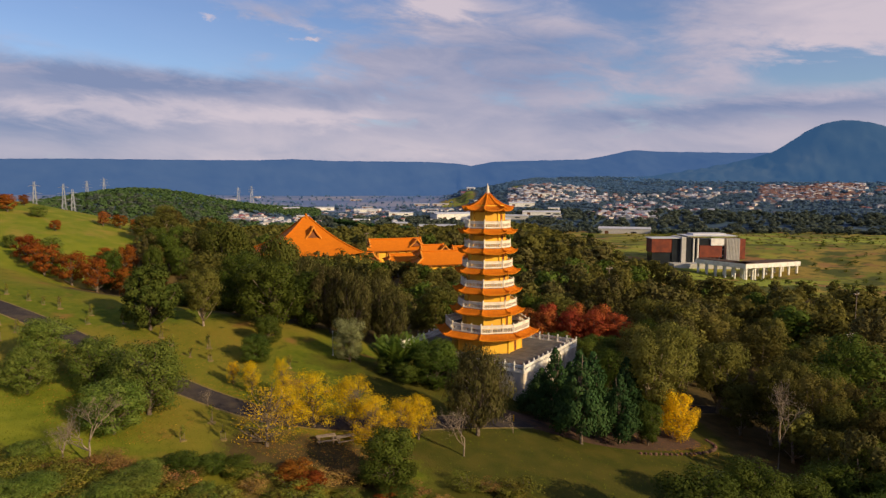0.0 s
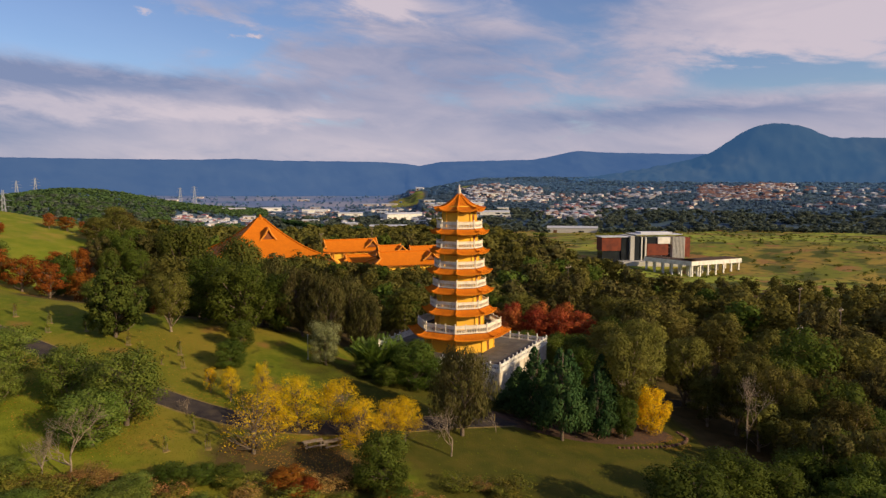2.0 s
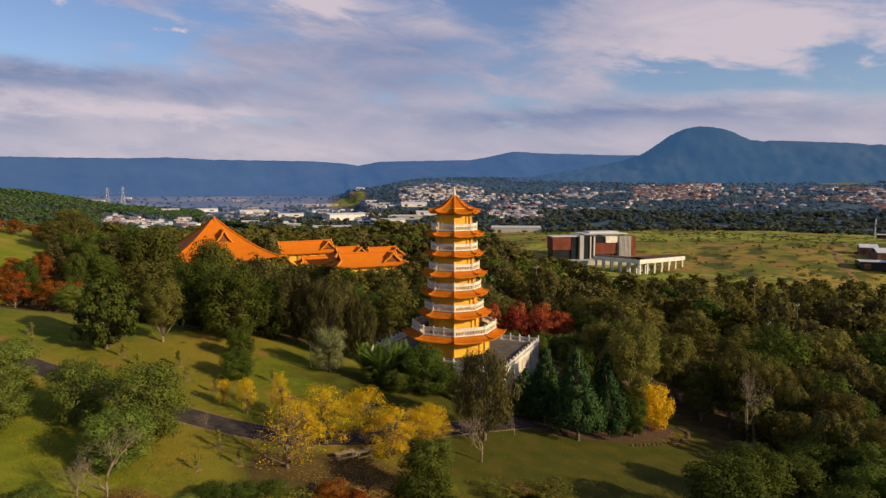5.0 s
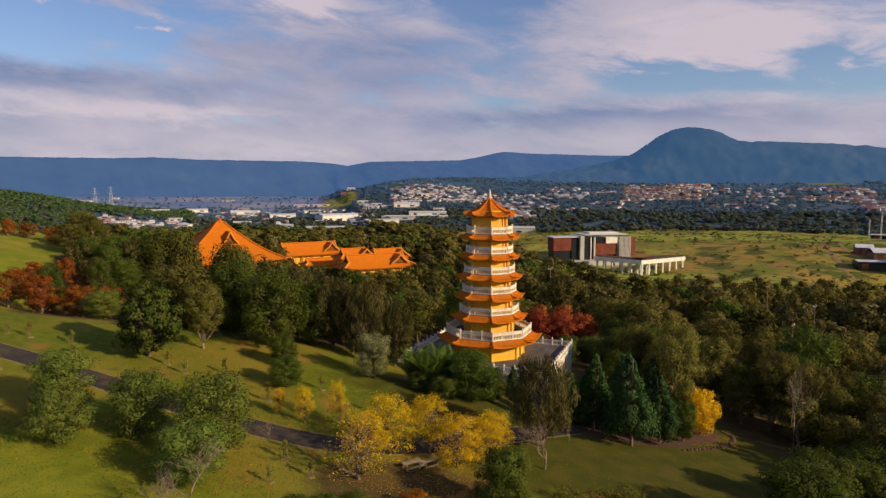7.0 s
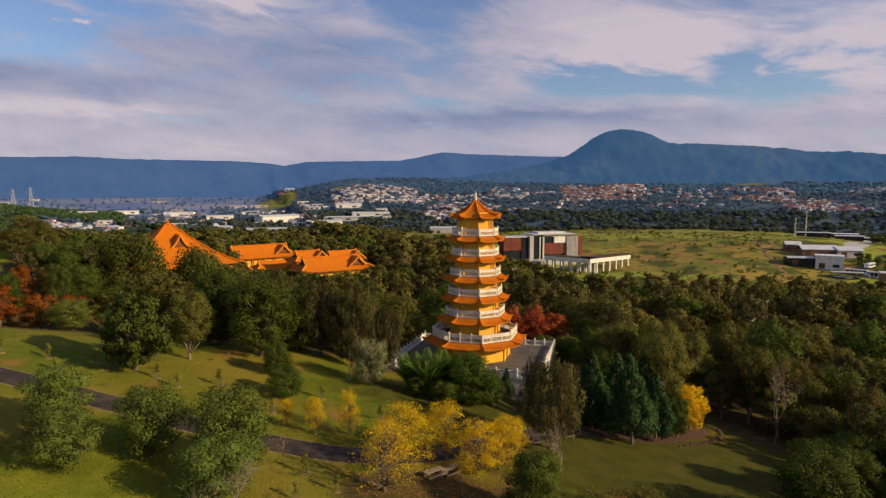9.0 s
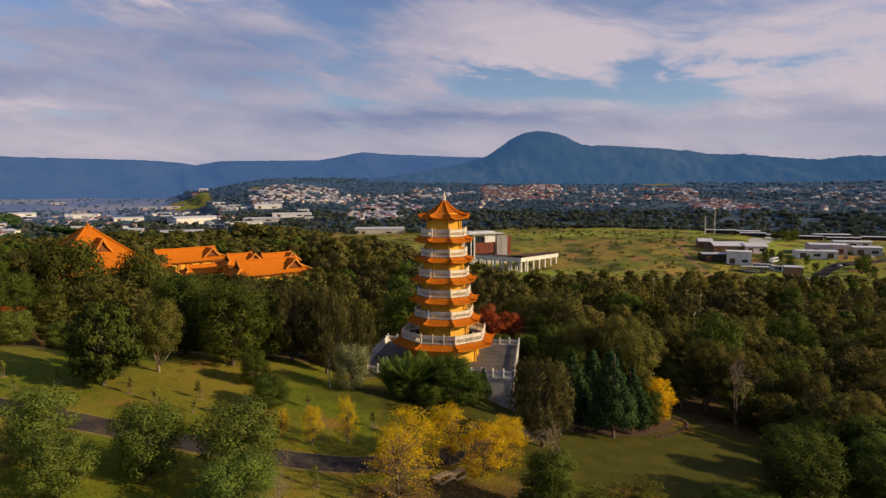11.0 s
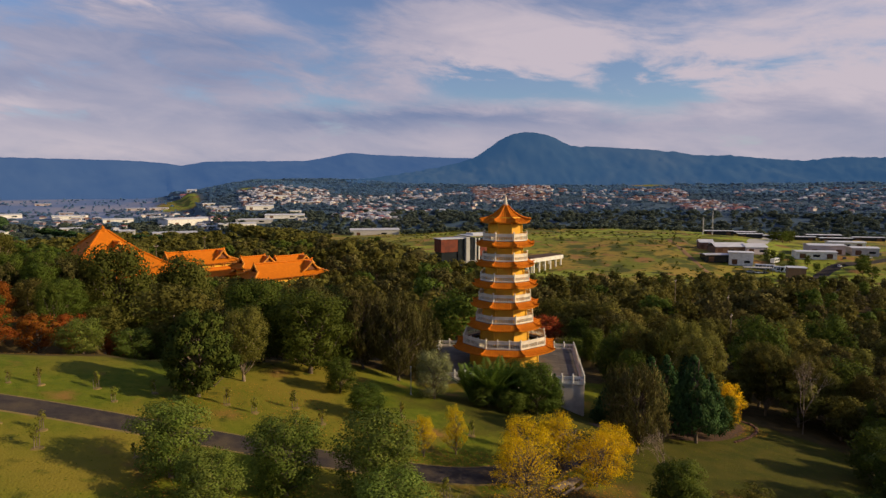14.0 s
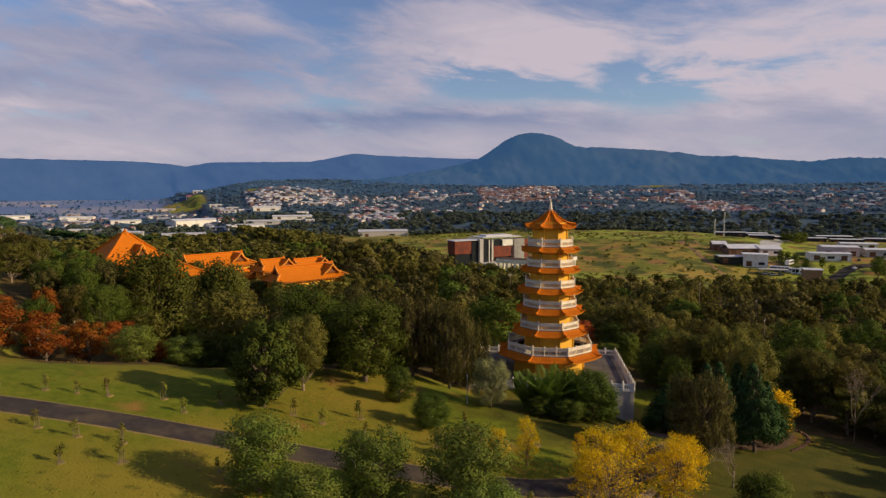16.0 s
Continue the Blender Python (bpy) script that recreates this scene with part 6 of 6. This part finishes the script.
for i in range(24):
    wx, wy = polar(rng_works.uniform(-14, 14), rng_works.uniform(770, 1000))
    w = rng_works.uniform(10, 22)
    stands(wx, wy - 5, w)
    shed(wx, wy, w, rng_works.uniform(7, 11), rng_works.uniform(2.5, 3.8), rng_works.uniform(-25, 15), rng_works.choice((CONCRETE, WHITE, HOUSEWALL)), METALROOF, "plain pale factory shed among the trees of the plain", "warehouse", 0.12)
shed(38.0, 1168.0, 9, 6, 4.5, -30, WHITE, HOUSEROOF, "small white chapel with a red roof on a bare hill", "chapel", 0.8)
shed(52.0, 1180.0, 14, 7, 3.5, -20, WHITE, METALROOF, "low white house on the bare hill", "house", 0.5)
# bus station canopies on the knoll beyond the field
for wx, wy, w, d, h, turn in ((378, 377, 22, 8, 2.8, -40), (396, 362, 18, 8, 2.6, -44), (420, 396, 34, 9, 3.6, -42), (446, 378, 22, 9, 3.2, -42), (505, 392, 24, 9, 3.2, -44), (525, 372, 26, 9, 3.2, -42), (548, 398, 30, 10, 3.4, -40), (575, 372, 26, 10, 3.4, -44)):
    # dark glass walls stand in for the shade under the open roofs
    shed(wx, wy, w, d, h, turn, GLASS, METALROOF, "low white-roofed open shed with dark walls for its shade, beyond the field", "depot_shed", 0.08)


# ---- woods of the plain ----
joined_wood("woodland", far_spots(1150, -44, 16, 330, 700, 7, 12, 3, open_plain), LEAF["gum"], 90, 1.4, "olive-green woods behind the temple", 41, 9)
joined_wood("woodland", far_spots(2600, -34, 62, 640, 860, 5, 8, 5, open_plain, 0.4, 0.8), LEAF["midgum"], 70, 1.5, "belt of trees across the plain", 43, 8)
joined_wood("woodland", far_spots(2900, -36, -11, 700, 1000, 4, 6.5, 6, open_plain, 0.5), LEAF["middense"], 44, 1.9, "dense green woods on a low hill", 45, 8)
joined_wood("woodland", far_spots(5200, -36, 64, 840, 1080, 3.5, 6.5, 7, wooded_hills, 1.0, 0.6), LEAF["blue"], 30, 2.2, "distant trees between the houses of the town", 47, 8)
joined_wood("woodland", far_spots(5200, 1, 64, 1060, 1330, 3.5, 7, 8, wooded_hills, 0.6, 0.5), LEAF["haze"], 26, 2.4, "distant trees on the foothills, tinted blue for haze", 48, 8)
joined_wood("woodland", far_spots(1100, 1, 20, 1310, 1465, 3.5, 6.5, 13, None, 0.3, 0.5), LEAF["haze"], 26, 2.4, "distant trees along the foot of the range, tinted blue for haze", 53, 8)
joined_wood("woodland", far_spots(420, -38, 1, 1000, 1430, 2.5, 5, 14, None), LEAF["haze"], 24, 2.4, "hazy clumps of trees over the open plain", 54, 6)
# wall and roof colours kept duller than white in place of haze
rng_farm = random.Random(72)
for i in range(18):
    wx, wy = polar(rng_farm.uniform(-30, 0), rng_farm.uniform(1010, 1380))
    shed(wx, wy, rng_farm.uniform(10, 30), rng_farm.uniform(6, 10), rng_farm.uniform(1.8, 3.2), rng_farm.uniform(-15, 15), HOUSEWALL, ROOF_COLOURS["pale"], "small pale building far out on the plain", "warehouse", 0.15)
HEDGE = [(x, y, 9.0, 5.5) for x, y in (polar(-9.5 + 0.17 * i, 780 - 3.2 * i) for i in range(48))]
joined_wood("woodland", HEDGE, LEAF["conifer"], 70, 1.5, "dark windbreak of close-set trees across the plain", 50, 8)
joined_wood("woodland", far_spots(900, 16, 62, 290, 720, 0.7, 2.6, 9, lambda a, r, x, y: not open_plain(a, r, x, y) and math.hypot(x - 165, y - 400) > 60 and x < 360), LEAF["scrub"], 40, 1.3, "scattered bushes on the rough field", 49, 6, "low")


rng_bush = random.Random(35)
BUSHES = []
while len(BUSHES) < 60:
    bx, by = rng_bush.uniform(150, 330), rng_bush.uniform(262, 470)
    if by > 262 + max(0.0, 330 - bx) * 0.1 and math.hypot(bx - 300, by - 300) > 42 and math.hypot(bx - 165, by - 365) > 45 and noise.noise(Vector((bx * 0.02, by * 0.02, 3.0))) > -0.05:
        BUSHES.append((bx, by, rng_bush.uniform(1.4, 3.6), rng_bush.uniform(1.2, 3.2)))
joined_wood("woodland", BUSHES, LEAF["dense"], 160, 0.55, "round dark-green bushes on the rough field", 52, 8)


# ---- pylons, masts and poles ----
def pylon(x, y, h):
    p = root("pylon", pose(x, y, ground_at(x, y), 0, 0, 20), label="grey steel lattice power pylon", category="pylon", group="pylons")
    for sx in (-1, 1):
        for sy in (-1, 1):
            f = Form()
            f.tube([(sx * 3.6, sy * 3.6, -1), (sx * 1.1, sy * 1.1, h * 0.62), (sx * 0.5, sy * 0.5, h)], [0.30, 0.26, 0.2], 4)
            part("leg", f, STEEL, p)
    for i in range(7):
        z0, z1 = h * i / 7.5, h * (i + 1) / 7.5
        w0, w1 = 3.6 - 3.0 * z0 / h, 3.6 - 3.0 * z1 / h
        f = Form()
        for a, b in (((-w0, -w0), (w1, -w1)), ((w0, -w0), (-w1, -w1)), ((-w0, w0), (-w1, -w1)), ((w0, w0), (w1, -w1))):
            f.tube([(*a, z0), (*b, z1)], [0.17, 0.17], 3)
        part("bracing", f, STEEL, p)
    for z, w in ((h * 0.66, 6.5), (h * 0.79, 5.5), (h * 0.92, 4.5)):
        f = Form()
        f.tube([(-w, 0, z), (0, 0, z + 0.9), (w, 0, z)], [0.14, 0.26, 0.14], 4)
        part("cross_arm", f, STEEL, p)


for az, r, h in ((-32.8, 640, 49), (-30.9, 700, 45), (-30.3, 640, 42), (-29.3, 1050, 30), (-28.1, 1050, 33), (-17.9, 1150, 28), (-16.8, 1150, 31)):
    pylon(*polar(az, r), h)


def power_pole(x, y, h):
    p = root("power_pole", pose(x, y, ground_at(x, y), 0, 0, 30), label="grey timber power pole standing above the trees", category="pole", group="power poles")
    f = Form()
    f.tube([(0, 0, -1), (0, 0, h)], [0.16, 0.11], 7)
    part("post", f, TIMBER, p)
    f = Form()
    f.box(-1.2, -0.08, h - 0.9, 1.2, 0.08, h - 0.7)
    part("crossarm", f, TIMBER, p)
    for i in (-1, 0, 1):
        f = Form()
        f.lathe([(0.07, h - 0.7), (0.09, h - 0.5), (0.04, h - 0.4)], 6, (i * 1.0, 0, 0))
        part("insulator", f, WHITE, p)


for x, y, h in ((52, 196, 15), (118, 178, 15), (84, 128, 13.5), (110, 150, 14), (-40, 330, 16), (-15, 372, 18)):
    power_pole(x, y, h)


def mast(x, y, h):
    p = root("radio_mast", pose(x, y, ground_at(x, y)), label="slender white lattice radio mast", category="mast")
    for k in range(3):
        a = 2.094 * k
        f = Form()
        f.tube([(0.5 * math.cos(a), 0.5 * math.sin(a), -1), (0.35 * math.cos(a), 0.35 * math.sin(a), h)], [0.12, 0.10], 4)
        part("leg", f, WHITE, p)
    for i in range(10):
        f = Form()
        f.lathe([(0.55, h * (i + 0.5) / 10), (0.55, h * (i + 0.5) / 10 + 0.15)], 6)
        part("ring", f, STEEL, p)


mast(369, 375, 19)
mast(362, 378, 14)
# ---- small things of the park ----
def make_sapling(seed):
    rng = np.random.default_rng(seed)
    s = root("sapling", None, label="staked young tree in a ring of bare earth", category="sapling", group="saplings on the lawn")
    f = Form()
    f.tube([(0, 0, -0.2), (0.03, 0.02, 0.8), (0.0, 0.05, 1.7)], [0.035, 0.03, 0.012], 5)
    stem = part("stem", f, BARK, s)
    for i in range(7):
        q = Form()
        branch_form(q, (0, 0.02, 0.6 + 0.14 * i), (rng.normal() * 0.3, rng.normal() * 0.3, 1.0 + 0.14 * i), 0.014, 0.005, rng, 0.1, 2, 3)
        part("twig", q, BARK, stem)
    cs = [(rng.normal() * 0.18, rng.normal() * 0.18, 0.8 + 0.16 * i) for i in range(6)]
    part("crown", leaf_mesh("crown", LEAF["scrub"], cs, [0.26] * 6, 150, 0.085, rng, 1.0), None, s)
    for sx in (-0.25, 0.25):
        g = Form()
        g.box(sx - 0.022, -0.022, -0.3, sx + 0.022, 0.022, 0.95)
        part("stake", g, TIMBER, s, "pale timber stake")
    e = Form()
    n = 14
    e.rings([[(r * (1 + 0.15 * math.sin(3 * a + seed)) * math.cos(a), r * math.sin(a), z) for a in (2 * math.pi * k / n for k in range(n))] for r, z in ((0.50, -0.25), (0.45, 0.02), (0.2, 0.06))])
    part("earth_ring", e, VERGE, s, "ring of dry earth")
    return s


SAPLINGS = [make_sapling(k) for k in range(3)]
SAPLING_SPOTS = ((-27.8, 65.1), (-24.0, 66.7), (-66.3, 90.3), (-63.1, 88.2), (-59.5, 86.6), (-59.5, 82.8), (-63.7, 99.3), (-60.8, 98.8), (-53.8, 94.1), (-66.6, 100.2), (-49.8, 96.7), (-39.9, 91.0), (-33.1, 87.8), (-35.0, 92.5), (-22.5, 90.0), (-55.5, 98.0), (-71.0, 101.5), (-76.0, 103.5), (-70.0, 92.5), (-26.5, 70.0), (-29.0, 84.5), (-36.0, 88.0), (-16.0, 84.0), (-52.0, 80.5), (-64.0, 83.0), (-42.5, 93.5))
for k, (x, y) in enumerate(SAPLING_SPOTS):
    m = pose(x, y, ground_at(x, y), random.uniform(-4, 4), random.uniform(-4, 4), random.uniform(0, 360)) @ Matrix.Scale(random.uniform(0.75, 1.25), 4)
    if k < 3:
        SAPLINGS[k].matrix_basis = m
    else:
        copy_thing(SAPLINGS[k % 3], m)


def build_bed():
    """The mulched bed under the conifers with its edging stones."""
    f, n = Form(), 40
    cx, cy = 22.0, 88.7
    rows = []
    for k in (1.0, 0.8, 0.5, 0.2):
        row = []
        for i in range(n):
            a = 2 * math.pi * i / n
            x, y = cx + 16.0 * k * math.cos(a) + 1.5 * math.cos(3 * a), cy + 8.6 * k * math.sin(a)
            row.append((x, y, ground_at(x, y) + (0.05 if k < 1 else -0.1)))
        rows.append(row)
    f.rings(rows, caps=False)
    f.f.append(tuple(3 * n + i for i in range(n)))
    bed = tagged(part("mulch_bed", f, MULCH, smooth=True), "bed of brown bark mulch under the conifers", "garden bed", kind="structure")
    rng = random.Random(4)
    for i in range(26):
        a = radians(-70 + i * 3.2)
        x, y = cx + 15.9 * math.cos(a) + 1.5 * math.cos(3 * a), cy + 8.7 * math.sin(a)
        g = Form()
        w, d, h = rng.uniform(0.20, 0.36), rng.uniform(0.15, 0.25), rng.uniform(0.15, 0.28)
        g.rings([[(w * s * math.cos(q) * rng.uniform(0.85, 1.1), d * s * math.sin(q), z) for q in (2 * math.pi * j / 7 for j in range(7))] for s, z in ((1, -0.15), (1.0, h * 0.5), (0.6, h))])
        part("edging_stone", g, EDGING, bed, m=pose(x, y, ground_at(x, y) + 0.05, 0, 0, rng.uniform(0, 180)))


def build_bench(x, y, turn):
    b = root("picnic_table", pose(x, y, ground_at(x, y), 0, 0, turn), label="weathered pale timber picnic table with benches", category="table", group="picnic tables")
    for i in range(5):
        f = Form()
        f.box(-1.1, -0.40 + i * 0.165, 0.72, 1.1, -0.26 + i * 0.165, 0.77)
        part("table_board", f, BARK_PALE, b, "pale weathered board")
    for sy in (-0.85, 0.85):
        f = Form()
        f.box(-1.1, sy - 0.15, 0.42, 1.1, sy + 0.15, 0.47)
        part("seat_board", f, BARK_PALE, b, "pale weathered board")
    for sx in (-0.8, 0.8):
        f = Form()
        f.box(sx - 0.04, -0.85, 0.36, sx + 0.04, 0.85, 0.42)
        f.box(sx - 0.05, -0.5, -0.1, sx + 0.05, -0.4, 0.72)
        f.box(sx - 0.05, 0.4, -0.1, sx + 0.05, 0.5, 0.72)
        part("leg_frame", f, TIMBER, b)


def build_lamp(x, y):
    s = root("park_lamp", pose(x, y, ground_at(x, y)), label="slim grey park lamp post on the lawn", category="lamp")
    f = Form()
    f.lathe([(0.16, -0.1), (0.16, 0.15), (0.07, 0.25), (0.05, 3.7)], 8)
    part("post", f, STEEL, s)
    f = Form()
    f.lathe([(0.05, 3.7), (0.12, 3.78), (0.13, 3.95), (0.06, 4.02)], 8)
    part("lantern", f, STEEL, s)


def build_bollard(x, y):
    s = root("bollard", pose(x, y, ground_at(x, y)), label="short yellow path bollard", category="bollard")
    f = Form()
    f.lathe([(0.10, -0.1), (0.10, 0.9), (0.07, 1.0)], 8)
    part("post", f, LEAF["yellow"], s)


build_bed()
build_bench(-13.4, 69.9, 20)
build_bench(-11.3, 70.6, 24)
build_lamp(-17.5, 98.4)
build_bollard(9.8, 85.0)


# ---- tufts and fallen leaves on the grass ----
def strew(name, material, n, areas, size, seed, label, category, upright):
    """Small blades or leaves laid over stretches of the lawn, joined as one."""
    rng = np.random.default_rng(seed)
    share = np.array([a[4] for a in areas], float)
    pick = rng.choice(len(areas), n, p=share / share.sum())
    c = np.array([a[:4] for a in areas], float)[pick]
    rad, ang = np.sqrt(rng.random(n)), rng.random(n) * 6.283
    x, y = c[:, 0] + c[:, 2] * rad * np.cos(ang), c[:, 1] + c[:, 3] * rad * np.sin(ang)
    z = height(x, y) + 0.03
    s = size * (0.5 + rng.random(n))
    a = rng.random(n) * 6.283
    dx, dy = np.cos(a) * s, np.sin(a) * s
    lift = s * upright
    v = np.zeros((n, 4, 3))
    v[:, 0] = np.stack([x - dx, y - dy, z], 1)
    v[:, 1] = np.stack([x - dy * 0.6, y + dx * 0.6, z + lift], 1)
    v[:, 2] = np.stack([x + dx, y + dy, z + lift * 0.4], 1)
    v[:, 3] = np.stack([x + dy * 0.6, y - dx * 0.6, z], 1)
    v = v.reshape(-1, 3)
    me = bpy.data.meshes.new(name)
    me.vertices.add(len(v)); me.vertices.foreach_set("co", v.ravel())
    me.loops.add(4 * n); me.loops.foreach_set("vertex_index", np.arange(4 * n))
    me.polygons.add(n); me.polygons.foreach_set("loop_start", np.arange(0, 4 * n, 4))
    me.materials.append(material)
    me.update(calc_edges=True)
    tagged(new(name, me), label, category, kind="stuff")


strew("grass_tufts", mat("tuft_blades", (0.090, 0.120, 0.009), (0.160, 0.170, 0.016), 0.3, 0.9, island=0.3, spec=0.04), 22000, ((-45, 82, 34, 30, 5), (-15, 84, 26, 14, 2), (14, 74, 34, 14, 2), (-40, 62, 20, 12, 2)), 0.075, 3, "short tufts of grass over the lawn", "grass", 0.5)
strew("fallen_leaves", mat("fallen_leaf_litter", (0.42, 0.24, 0.03), (0.28, 0.13, 0.03), 0.8, 0.9, island=0.3, spec=0.04), 9000, ((-14, 69, 9, 5, 4), (-36, 68, 8, 6, 2), (-48, 72, 6, 6, 1.5), (-40, 95, 9, 6, 2), (33, 86, 6, 4, 2), (-24, 78, 8, 3, 1.5), (-68, 122, 12, 5, 2), (-30, 84, 8, 6, 1)), 0.085, 4, "fallen yellow and brown leaves on the grass", "leaves", 0.25)
